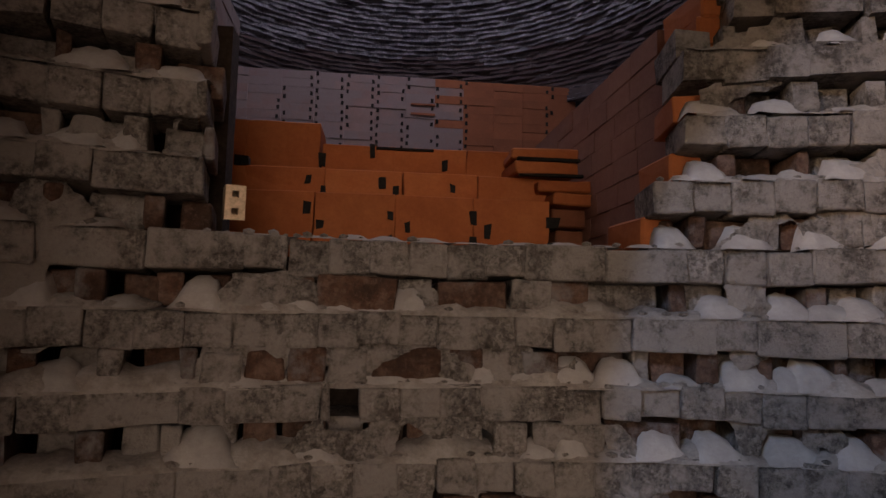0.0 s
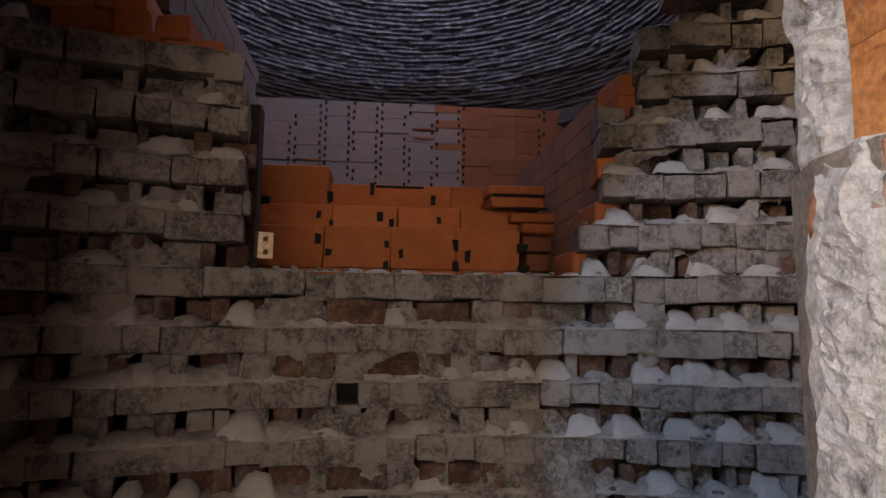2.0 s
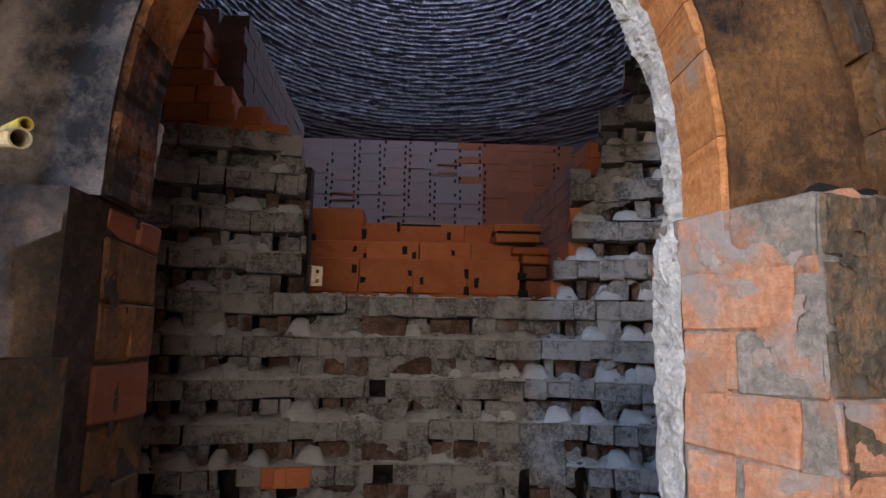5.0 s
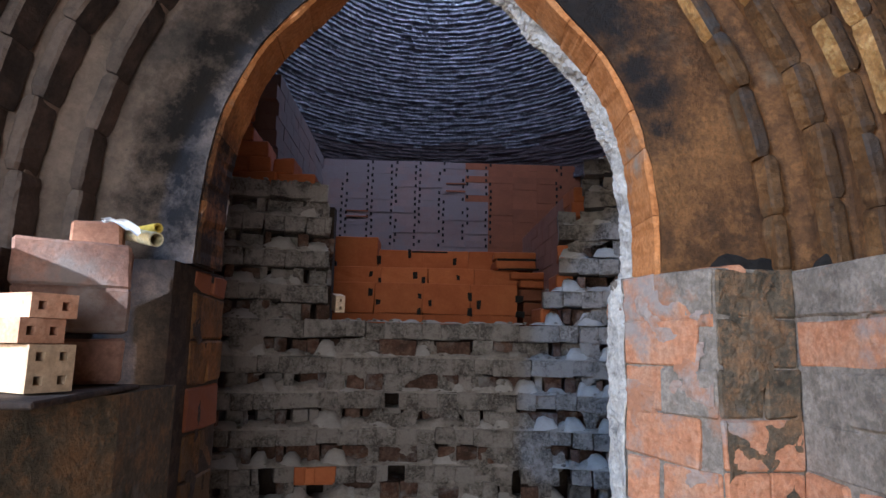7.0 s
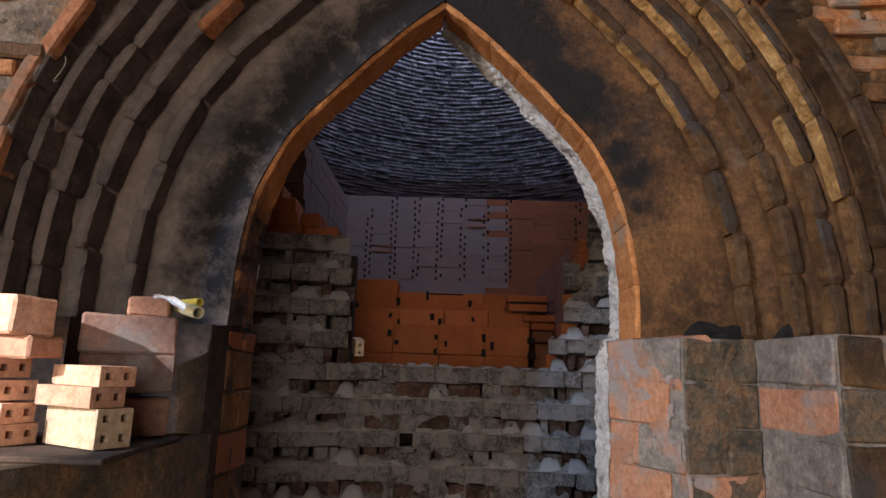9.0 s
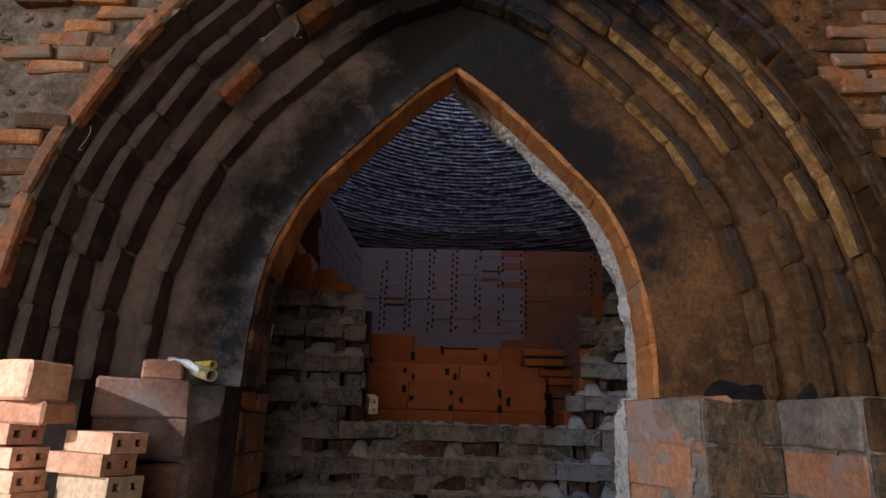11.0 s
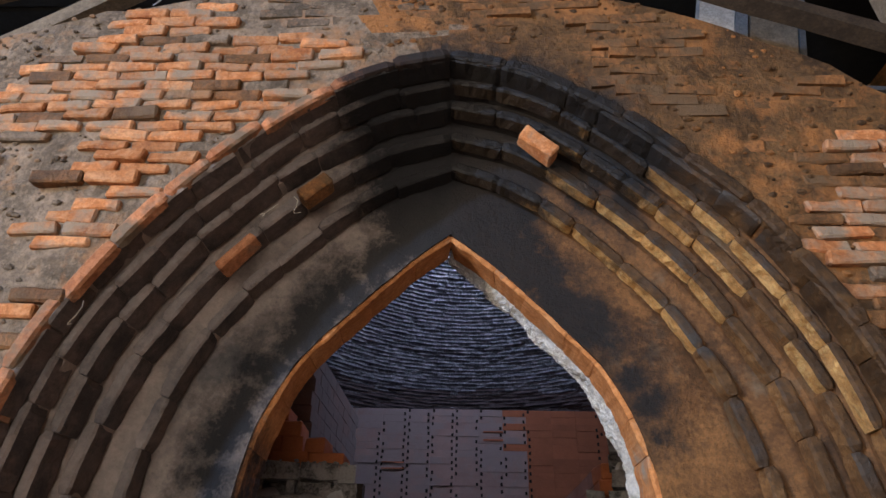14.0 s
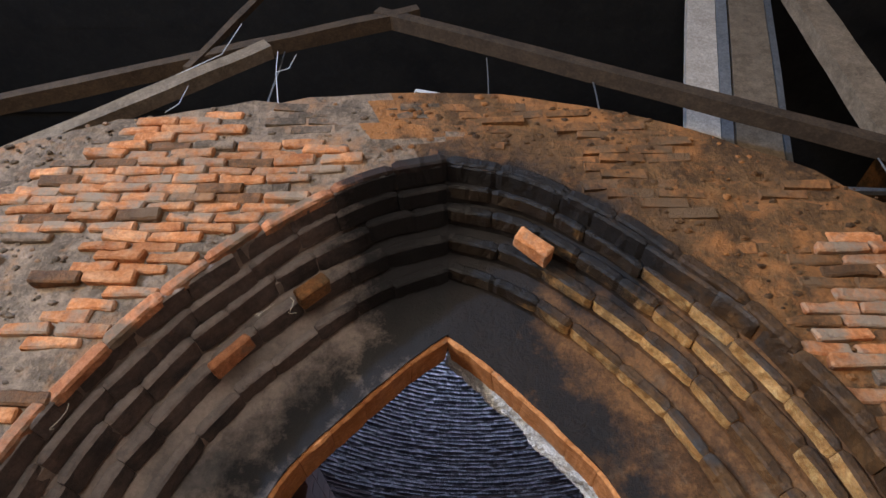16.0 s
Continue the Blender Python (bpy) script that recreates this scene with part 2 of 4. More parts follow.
M_MORTAR = mat("brown_dusty_mortar", [(0.035, 0.018, 0.007), (0.10, 0.05, 0.017), (0.19, 0.095, 0.032)], 6, 0.7, 1.0, ash=(0.36, 0.15, 0.042), ash_at=0.54, soot=FACE_SOOT)
M_RUBBLE = mat("grey_dusty_rubble", [(0.08, 0.058, 0.038), (0.165, 0.122, 0.083), (0.29, 0.21, 0.145)], 8, 0.95, 1.0, ash=(0.36, 0.19, 0.09), ash_at=0.60, rnd=0.05, vary=0.25)
M_PILE = mat("dusty_loose_brick", [(0.50, 0.23, 0.135), (0.60, 0.32, 0.20)], 6, 0.85, 0.3, ash=(0.62, 0.46, 0.36), ash_at=0.63)
M_PALE = mat("pale_buff_clay", [(0.52, 0.36, 0.22), (0.60, 0.43, 0.28)], 9, 0.85, 0.2)
M_STRAW = mat("dry_straw", [(0.40, 0.33, 0.22), (0.5, 0.42, 0.3)], 9, 0.8, 0.2)
M_DULL = mat("brown_dusty_brick", [(0.06, 0.03, 0.012), (0.14, 0.066, 0.022), (0.29, 0.12, 0.036)], 7, 0.7, 0.8, ash=(0.15, 0.088, 0.042), ash_at=0.55, soot=FACE_SOOT, rnd=0.06, vary=0.25)
# lit copy of the loose brick, paled to look washed out by sun
M_SUNNY = mat("sun_paled_brick", [(0.56, 0.27, 0.15), (0.68, 0.41, 0.28)], 6, 0.85, 0.3)
M_BLOCK = mat("dusty_dark_block", [(0.20, 0.11, 0.08), (0.31, 0.17, 0.12)], 6, 0.9, 0.4, ash=(0.30, 0.24, 0.21), ash_at=0.55)
M_WOOD = mat("grey_weathered_wood", [(0.045, 0.03, 0.018), (0.095, 0.063, 0.037)], 6, 0.85, 0.5)
M_TAN = mat("tan_dusty_timber", [(0.13, 0.095, 0.06), (0.24, 0.18, 0.12)], 6, 0.85, 0.5)
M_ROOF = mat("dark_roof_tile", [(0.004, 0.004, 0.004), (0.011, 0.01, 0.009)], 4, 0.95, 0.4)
M_GROUND = mat("trodden_earth", [(0.14, 0.10, 0.07), (0.22, 0.165, 0.12)], 2, 0.95, 0.6)
M_PIPE = mat("yellowed_plastic", [(0.50, 0.42, 0.24), (0.60, 0.52, 0.32)], 20, 0.5, 0.1)
M_WEB = mat("white_plastic_sheet", [(0.62, 0.62, 0.63), (0.72, 0.72, 0.72)], 20, 0.5, 0.2)
M_YELLOW = mat("yellow_plastic", [(0.55, 0.40, 0.06), (0.62, 0.46, 0.08)], 20, 0.5, 0.1)
M_BOARD = mat("pale_board", [(0.46, 0.38, 0.30), (0.66, 0.58, 0.48)], 6, 0.8, 0.3)
M_METAL = mat("grey_steel", [(0.10, 0.10, 0.10), (0.17, 0.17, 0.17)], 12, 0.5, 0.2)


# ---- building helpers ----
def mesh_of(name, bm):
    me = bpy.data.meshes.new(name)
    bm.to_mesh(me)
    bm.free()
    return me


def obj(name, me, material=None, parent=None, m=None, label=""):
    ob = new(name, me)
    if material and not me.materials:
        me.materials.append(material)
    if parent:
        ob.parent = parent
    if m is not None:
        ob.matrix_basis = m
    return tagged(ob, label) if label else ob


def part(name, bm, material, parent, label=""):
    return obj(name, mesh_of(name, bm), material, parent, None, label)


def thing(name, label, category, group="", kind=""):
    return tagged(new(name), label, category, group, kind)


def add_box(bm, x0, x1, y0, y1, z0, z1, jit=0.0, m=None):
    vs = []
    for x in (x0, x1):
        for y in (y0, y1):
            for z in (z0, z1):
                v = Vector((x + random.uniform(-jit, jit), y + random.uniform(-jit, jit), z + random.uniform(-jit, jit)))
                vs.append(bm.verts.new(m @ v if m is not None else v))
    for f in ((0, 1, 3, 2), (4, 6, 7, 5), (0, 4, 5, 1), (2, 3, 7, 6), (0, 2, 6, 4), (1, 5, 7, 3)):
        bm.faces.new([vs[i] for i in f])
    return vs


def worn_box(sx, sy, sz, bev=0.006, jit=0.004, seed=0):
    """A brick with worn edges, its middle at the origin."""
    rnd = random.Random(seed)
    bm = bmesh.new()
    bmesh.ops.create_cube(bm, size=1.0)
    for v in bm.verts:
        v.co = Vector((v.co.x * sx + rnd.uniform(-jit, jit), v.co.y * sy + rnd.uniform(-jit, jit), v.co.z * sz + rnd.uniform(-jit, jit)))
    bmesh.ops.bevel(bm, geom=bm.edges[:], offset=bev, segments=1, affect="EDGES")
    bmesh.ops.subdivide_edges(bm, edges=[e for e in bm.edges if e.calc_length() > 0.055], cuts=2 if sx > 0.12 else 1, use_grid_fill=True)
    for v in bm.verts:
        p = v.co * 28 + Vector((seed * 1.7, seed * 0.3, 0))
        v.co += jit * 0.8 * Vector((noise.noise(p), noise.noise(p + Vector((9, 0, 0))), noise.noise(p + Vector((0, 9, 0)))))
    return bm


MESHES = {}


def brick_mesh(sx, sy, sz, material, var=4, bev=0.006, jit=0.004):
    """One of a few worn brick meshes of that size and material, shared by alike bricks."""
    k = random.randrange(var)
    key = (round(sx, 3), round(sy, 3), round(sz, 3), material.name, k)
    if key not in MESHES:
        me = mesh_of("brick", worn_box(sx, sy, sz, bev, jit, hash((round(sx * 1000), round(sy * 1000), round(sz * 1000), k)) % 9999))
        me.materials.append(material)
        MESHES[key] = me
    return MESHES[key]


def brick(parent, x, y, z, sx, sy, sz, material, rx=0, ry=0, rz=0, **kw):
    return obj("brick", brick_mesh(sx, sy, sz, material, **kw), None, parent, pose(x, y, z, rx, ry, rz))


def bored_end(w, d, hgt, seed):
    """A brick whose front end (-y) shows four small bores, partly clogged with ash, and crumbled edges."""
    rnd = random.Random(seed)
    bm = bmesh.new()
    r = 0.013
    us = [-w / 2, -w / 4 - r, -w / 4 + r, w / 4 - r, w / 4 + r, w / 2]
    ws = [-hgt / 2, -hgt / 4 - r * 0.8, -hgt / 4 + r * 0.8, hgt / 4 - r * 0.8, hgt / 4 + r * 0.8, hgt / 2]
    g = {}
    for i, u in enumerate(us):
        for j, q in enumerate(ws):
            rim = i in (0, 5) or j in (0, 5)
            corner = i in (0, 5) and j in (0, 5)
            g[i, j] = bm.verts.new((u + rnd.uniform(-0.003, 0.003) * (1 if not rim else 1.2), -d / 2 + rnd.uniform(-0.003, 0.004) + (0.003 if rim else 0) + (0.004 if corner else 0), q + rnd.uniform(-0.003, 0.003)))
    for i in range(5):
        for j in range(5):
            q = (g[i, j], g[i + 1, j], g[i + 1, j + 1], g[i, j + 1])
            if i % 2 and j % 2:
                deep = rnd.choice((0.004, 0.01, 0.03, 0.03))
                p = [bm.verts.new(v.co + Vector((0, deep, 0))) for v in q]
                for k in range(4):
                    bm.faces.new((q[k], q[(k + 1) % 4], p[(k + 1) % 4], p[k]))
                bm.faces.new(p)
            else:
                bm.faces.new(q)
    back = [bm.verts.new((x, d / 2, z)) for x, z in ((-w / 2, -hgt / 2), (w / 2, -hgt / 2), (w / 2, hgt / 2), (-w / 2, hgt / 2))]
    sides = ([g[i, 0] for i in range(6)], [g[5, j] for j in range(6)], [g[5 - i, 5] for i in range(6)], [g[0, 5 - j] for j in range(6)])
    for k, s in enumerate(sides):
        bm.faces.new(list(reversed(s)) + [back[k], back[(k + 1) % 4]])
    bm.faces.new(list(reversed(back)))
    bmesh.ops.recalc_face_normals(bm, faces=bm.faces[:])
    return bm


ENDS = []


def end_brick(parent, x, y, z, material, rx, ry, rz):
    k = random.randrange(10)
    while len(ENDS) <= k:
        me = mesh_of("brick", bored_end(0.088, 0.18, 0.078, len(ENDS) * 7 + 3))
        me.materials.append(material)
        ENDS.append(me)
    return obj("brick", ENDS[k], None, parent, pose(x, y, z, rx, ry, rz))


def rough(bm, amount, scale, seed=0.0):
    for v in bm.verts:
        v.co += noise.noise_vector(v.co * scale + Vector((seed, seed, seed))) * amount


# ---- ground and shed ----
bm = bmesh.new()
bmesh.ops.create_grid(bm, x_segments=60, y_segments=60, size=1.0)
for v in bm.verts:
    v.co = Vector((math.copysign(abs(v.co.x) ** 3 * 400, v.co.x), math.copysign(abs(v.co.y) ** 3 * 400, v.co.y), 0.015 * noise.noise(v.co * 30)))
tagged(obj("ground", mesh_of("ground", bm), M_GROUND), "trodden brown earth floor round the kiln", "ground", kind="structure")


def slab(name, box, material, label, category):
    bm = bmesh.new()
    add_box(bm, *box)
    return tagged(obj(name, mesh_of(name, bm), material), label, category, kind="structure")


# shed walls added, mostly out of view, to block sky and sun
slab("wall_east", (5.0, 5.2, -7.0, 8.5, 0, 7.4), M_MORTAR, "added brown shed wall that keeps light out", "wall")
slab("wall_south", (1.8, 5.2, -7.2, -7.0, 0, 7.4), M_MORTAR, "added brown shed wall that keeps light out", "wall")
slab("wall_south_side", (-6.4, -4.8, -7.2, -7.0, 0, 7.4), M_MORTAR, "added brown shed wall that keeps light out", "wall")
slab("wall_south_top", (-4.8, 1.8, -7.2, -7.0, 4.0, 7.4), M_MORTAR, "added brown shed wall that keeps light out", "wall")
slab("wall_north", (-6.4, 5.2, 8.5, 8.7, 0, 7.4), M_MORTAR, "added brown shed wall that keeps light out", "wall")
slab("wall_west", (-6.4, -6.2, -4.0, 8.5, 0, 7.4), M_MORTAR, "added brown shed wall that keeps light out", "wall")
# pieces leave a lamp opening and a slit that shapes the pile's sun patch
slab("wall_west_side", (-6.4, -6.2, -7.0, -6.4, 0, 3.65), M_MORTAR, "added brown shed wall that keeps light out", "wall")
slab("wall_west_band", (-6.4, -6.2, -7.0, -4.0, 3.65, 5.0), M_MORTAR, "added brown shed wall that keeps light out", "wall")
slab("wall_west_top", (-6.4, -6.2, -7.0, -4.0, 5.65, 7.4), M_MORTAR, "added brown shed wall that keeps light out", "wall")
slab("wall_west_end", (-6.4, -6.2, -7.0, -6.75, 5.0, 5.65), M_MORTAR, "added brown shed wall that keeps light out", "wall")
slab("wall_west_inner", (-6.4, -6.2, -6.0, -4.0, 5.0, 5.65), M_MORTAR, "added brown shed wall that keeps light out", "wall")
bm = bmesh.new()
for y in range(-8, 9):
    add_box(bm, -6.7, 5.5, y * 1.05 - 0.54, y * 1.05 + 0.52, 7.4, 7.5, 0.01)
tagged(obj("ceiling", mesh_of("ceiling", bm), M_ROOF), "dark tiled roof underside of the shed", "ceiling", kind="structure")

# order: half width at the spring, apex height, roundness, front plane, back plane
ORDERS = [(0.627, 2.92, 0.15, 0.13, 0.34), (0.905, 3.16, 0.78, 0.055, 0.13), (1.005, 3.235, 0.92, -0.03, 0.055), (1.06, 3.30, 0.95, -0.12, -0.03), (1.093, 3.335, 1.05, -0.20, -0.12), (1.125, 3.36, 0.95, -0.28, -0.20)]


def top_z(x):
    return 3.775 - 0.10 * x * x if x < 0 else 3.775 - 0.29 * x * x


def bare_strip(x, z):
    """Where no bricks are laid, in a slanting strip beside the arch, from 0 to 1."""
    along = min(1.0, max(0.0, (3.02 - z) / 0.09)) * min(1.0, max(0.0, (z - 2.3) / 0.2))
    off = abs(x + 1.30 + 0.10 * (z - 2.7) + 0.04 * noise.noise(Vector((1, z * 6, 4))))
    return along * min(1.0, max(0.0, (0.13 - off) / 0.03))


# the core of the front wall: stepped soffits and faces, set back behind the bricks of the rings
bm = bmesh.new()
rows = []
for w, apex, f, y0, y1 in ORDERS:
    prof = full_arch(w + (0.002 if y0 == 0.13 else 0.010), apex + 0.006, f)
    rows.append([(x, y1 + 0.008, z) for x, z in (full_arch(w + 0.016, apex + 0.06, f) if y0 == 0.13 else prof)])
    rows.append([(x, y0 + (0.008 if y0 in (0.13, -0.28) else 0.034), z) for x, z in prof])
outer = full_arch(1.125, 3.36, 0.95)
n_out = len(outer)
for k, grow in ((1, 0.12), (2, 0.3), (3, 0.6), (4, 1.0)):
    rows.append([])
    for i, (x, z) in enumerate(outer):
        a = math.pi * i / (n_out - 1)
        ex, ez = 2.7 * math.cos(a), 0
        ex = max(-2.7, min(2.7, (x - MID) * 2.6))
        tz = top_z(ex)
        px, pz = x + (ex - x) * grow, z + (tz - z) * grow if z > SPRING + 0.02 else z
        rows[-1].append((px, -0.272 + 0.05 * max(0.0, abs(px) - 1.0) ** 2, pz))
rows.append([(x, 0.46, z) for x, y, z in rows[-1]])
grid = [[bm.verts.new(p) for p in r] for r in rows]
for a, b in zip(grid, grid[1:]):
    for i in range(n_out - 1):
        bm.faces.new((a[i], a[i + 1], b[i + 1], b[i]))
bmesh.ops.subdivide_edges(bm, edges=[e for e in bm.edges if e.calc_length() > 0.12], cuts=3, use_grid_fill=True)
for v in bm.verts:
    if v.co.y < -0.265:
        v.co.y += 0.022 * noise.noise(Vector((v.co.x * 2.1 + 3, v.co.z * 2.1, 7))) + 0.012 * noise.noise(Vector((v.co.x * 9, v.co.z * 9, 2)))
        if v.co.z > top_z(v.co.x) - 0.02:
            v.co.z += 0.04 * noise.noise(Vector((v.co.x * 7, 1, 5))) + 0.02 * noise.noise(Vector((v.co.x * 23, 1, 5)))
rough(bm, 0.006, 9.0)
for f in bm.faces:
    c = f.calc_center_median()
    f.material_index = 1 if c.y < -0.22 and abs(f.normal.y) > 0.5 or c.z > 3.42 else 0
    if f.material_index == 1 and c.x < -0.15 + 0.3 * noise.noise(Vector((c.x * 3, 1, c.z * 3))) + 0.12 * noise.noise(Vector((c.x * 13, 5, c.z * 13))):
        f.material_index = 2
    elif f.material_index == 0 and c.x < MID:
        f.material_index = 3
wall_front = tagged(obj("wall_front", mesh_of("wall_front", bm), M_CORE), "smoke-stained brick kiln front with stepped pointed arch", "kiln wall", kind="structure")
wall_front.data.materials.append(M_MORTAR)
wall_front.data.materials.append(M_RUBBLE)
wall_front.data.materials.append(M_GREYCORE)

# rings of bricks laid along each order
# side light painted in: reveals gold right and dark left, fronts the reverse
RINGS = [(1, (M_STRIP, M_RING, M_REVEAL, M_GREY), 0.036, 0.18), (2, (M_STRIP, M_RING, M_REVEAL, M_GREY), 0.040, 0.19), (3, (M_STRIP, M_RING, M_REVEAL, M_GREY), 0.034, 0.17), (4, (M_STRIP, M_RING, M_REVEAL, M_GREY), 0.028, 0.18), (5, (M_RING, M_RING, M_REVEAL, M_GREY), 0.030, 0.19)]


def ring(w, apex, f, y0, y1, thick, length, material, proud=0.004, chip=0.006, flare=0.0):
    """Bricks that follow the curve of an arch, each one a part of the wall."""
    h = half_arch(w, apex, f, 96)
    s = [0.0]
    for a, c in zip(h, h[1:]):
        s.append(s[-1] + math.dist(a, c))
    n = round(s[-1] / length)

    def at(d):
        i = min(max(j for j in range(len(s)) if s[j] <= max(0.0, d)), len(h) - 2)
        t = (d - s[i]) / (s[i + 1] - s[i])
        (ax, az), (bx, bz) = h[i], h[i + 1]
        ln = math.dist(h[i], h[i + 1])
        return ax + (bx - ax) * t, az + (bz - az) * t, (bz - az) / ln, -(bx - ax) / ln

    for side in (1, -1):
        # lit bricks are cut short in depth to keep the gold strip narrow
        yb = min(y1, y0 + 0.058) if side > 0 and material[0] == M_STRIP else y1
        cut = [0.0] + [(k + random.uniform(-0.22, 0.22)) * s[-1] / n for k in range(1, n)] + [s[-1]]
        for d0, d1 in zip(cut, cut[1:]):
            bm = bmesh.new()
            push, fwd, tilt, slim = (random.uniform(-1, 1) * v * chip for v in (0.9, 1.1, 1.3, 0.6))
            rws = []
            for q in range(11):
                d = d0 + 0.001 + (d1 - d0 - 0.002) * q / 10
                x, z, nx, nz = at(d)
                x *= side
                nx *= side
                end = chip if q in (0, 10) else 0.0
                r = []
                for yy, rr in ((y0 + 0.007, 0), (yb, 0), (yb, thick), (y0 + 0.004, thick), (y0, thick - 0.006), (y0, 0.007)):
                    lump = 0.007 * noise.noise(Vector((x * 17 + side, yy * 17, z * 17))) + 0.005 * noise.noise(Vector((x * 48 + side, yy * 48, z * 48)))
                    o = rr - proud + push + tilt * (q / 10 - 0.5) + lump + (end if rr < thick / 2 else -end) + (slim if rr < thick / 2 else 0) + (flare * max(0.0, nz) if yy == yb else 0.0)
                    r.append(bm.verts.new((MID + x + nx * o, yy + fwd + (end if yy < (y0 + y1) / 2 else 0) + lump, z + nz * o)))
                rws.append(r)
            for a, c in zip(rws, rws[1:]):
                for i in range(6):
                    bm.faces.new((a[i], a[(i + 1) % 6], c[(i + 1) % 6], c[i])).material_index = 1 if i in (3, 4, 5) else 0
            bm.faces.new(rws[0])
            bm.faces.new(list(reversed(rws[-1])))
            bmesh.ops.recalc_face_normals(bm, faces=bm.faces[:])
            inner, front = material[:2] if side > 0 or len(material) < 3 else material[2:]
            # towards the foot more bricks take the dim copy, painting the light's fall-off
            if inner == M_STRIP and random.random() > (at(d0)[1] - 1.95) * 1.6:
                inner = M_DIM
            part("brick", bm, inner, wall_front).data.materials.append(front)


for k, material, thick, length in RINGS:
    w, apex, f, y0, y1 = ORDERS[k]
    ring(w, apex, f, y0, y1, thick, length, material)
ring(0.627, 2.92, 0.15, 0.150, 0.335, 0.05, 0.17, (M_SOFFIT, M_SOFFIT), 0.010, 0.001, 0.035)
# left rim orange, right rim dark brown: light on the left painted in
ring(1.128, 3.363, 0.95, -0.295, -0.262, 0.042, 0.20, (M_RING, M_RING, M_RIM, M_RIM))


# ragged white mortar at the inner edge of the arch
def ragged(name, pts, y0, y1, seed, thin, label):
    bm = bmesh.new()
    rws = []
    for i, (x, z, nx, nz) in enumerate(pts):
        r = []
        for j in range(15):
            t = j / 14
            bulge = thin + 0.016 * noise.noise(Vector((x * 9 + seed, z * 9, t * 3))) + 0.010 * noise.noise(Vector((x * 26, z * 26 + seed, t * 6))) + 0.009 * noise.noise(Vector((x * 75, z * 75 + seed, t * 15)))
            y = y0 + (y1 - y0) * t + 0.03 * noise.noise(Vector((x * 13, z * 13, t * 4 + seed)))
            bulge *= math.sin(math.pi * min(1.0, 0.12 + t * 0.85))
            r.append(bm.verts.new((x - nx * bulge, y, z - nz * bulge)))
        rws.append(r)
    for a, b in zip(rws, rws[1:]):
        for j in range(14):
            bm.faces.new((a[j], a[j + 1], b[j + 1], b[j]))
    back = [bm.verts.new((p[0] + p[2] * 0.05, (y0 + y1) / 2, p[1] + p[3] * 0.05)) for p in pts]
    for i in range(len(pts) - 1):
        bm.faces.new((back[i], back[i + 1], rws[i + 1][0], rws[i][0]))
        bm.faces.new((back[i + 1], back[i], rws[i][14], rws[i + 1][14]))
    return part(name, bm, M_WHITE, wall_front, label)


hp = half_arch(0.643, 2.985, 0.12, 260)
right = [(MID + p[0], p[1], (q[1] - p[1]), -(q[0] - p[0])) for p, q in zip(hp, hp[1:])]
right = [(x, z, a / math.hypot(a, b), b / math.hypot(a, b)) for x, z, a, b in right]
ragged("mortar_edge", right, 0.33, 0.47, 3.0, 0.035, "ragged pale broken mortar")
left = [(2 * MID - x, z, -a, b) for x, z, a, b in right]
ragged("mortar_edge", left[18:52], 0.325, 0.40, 8.0, 0.008, "ragged pale broken mortar")
ragged("mortar_edge", [(0.562 + 0.03 * max(0, z - 350) / 12, z / 200, 1.0, 0.0) for z in range(120, 363, 2)], 0.205, 0.36, 5.0, 0.020, "ragged pale broken mortar")

bm = bmesh.new()
rows = []
for i in range(25):
    y = -0.05 + 0.385 * i / 24
    px = 0.56 + max(0.0, 0.215 - y) * 0.47
    sect = ((px + 0.06, 1.66), (px - 0.004, 1.665), (px - 0.008, 1.715), (px - 0.003, 1.755), (px + 0.010, 1.783), (px + 0.035, 1.803), (max(0.65, px + 0.05), 1.811), (max(0.68, px + 0.075), 1.813), (max(0.70, px + 0.09), 1.80))
    rows.append([bm.verts.new((x + 0.007 * noise.noise(Vector((x * 20, y * 22, z * 22))), y, z + 0.005 * noise.noise(Vector((x * 30, y * 30, z * 9))))) for x, z in sect])
for r, s in zip(rows, rows[1:]):
    for k in range(8):
        bm.faces.new((r[k], r[k + 1], s[k + 1], s[k])).smooth = True
bm.faces.new(rows[0])
bm.faces.new(list(reversed(rows[-1])))
bmesh.ops.recalc_face_normals(bm, faces=bm.faces[:])
part("mortar_bed", bm, M_JAMB, wall_front, "dusty orange mortar smeared under the arch")

# ---- piers under the arch ----
def pier(name, plan, z1, material, label):
    bm = bmesh.new()
    n = 16
    rws = [[bm.verts.new((x, y, z1 * k / n)) for x, y in plan] for k in range(n + 1)]
    for a, b in zip(rws, rws[1:]):
        for i in range(len(plan)):
            j = (i + 1) % len(plan)
            bm.faces.new((a[i], a[j], b[j], b[i]))
    bm.faces.new(rws[-1])
    bmesh.ops.recalc_face_normals(bm, faces=bm.faces[:])
    return tagged(obj(name, mesh_of(name, bm), material), label, "pier", kind="structure")


pier_east = pier("wall_pier_east", [(0.62, 0.46), (0.562, 0.335), (0.56, 0.215), (0.688, -0.056), (0.90, -0.025), (0.912, -0.355), (2.7, -0.30), (2.7, 0.46)], 1.804, M_PIER, "brick pier with orange bricks and grey mortar patches")
pier_west = pier("wall_pier_west", [(-0.63, 0.46), (-2.7, 0.46), (-2.7, -0.10), (-0.95, -0.10), (-0.95, 0.06), (-0.63, 0.06)], 1.806, M_BLACKJAMB, "soot-blackened brick pier of the kiln door")
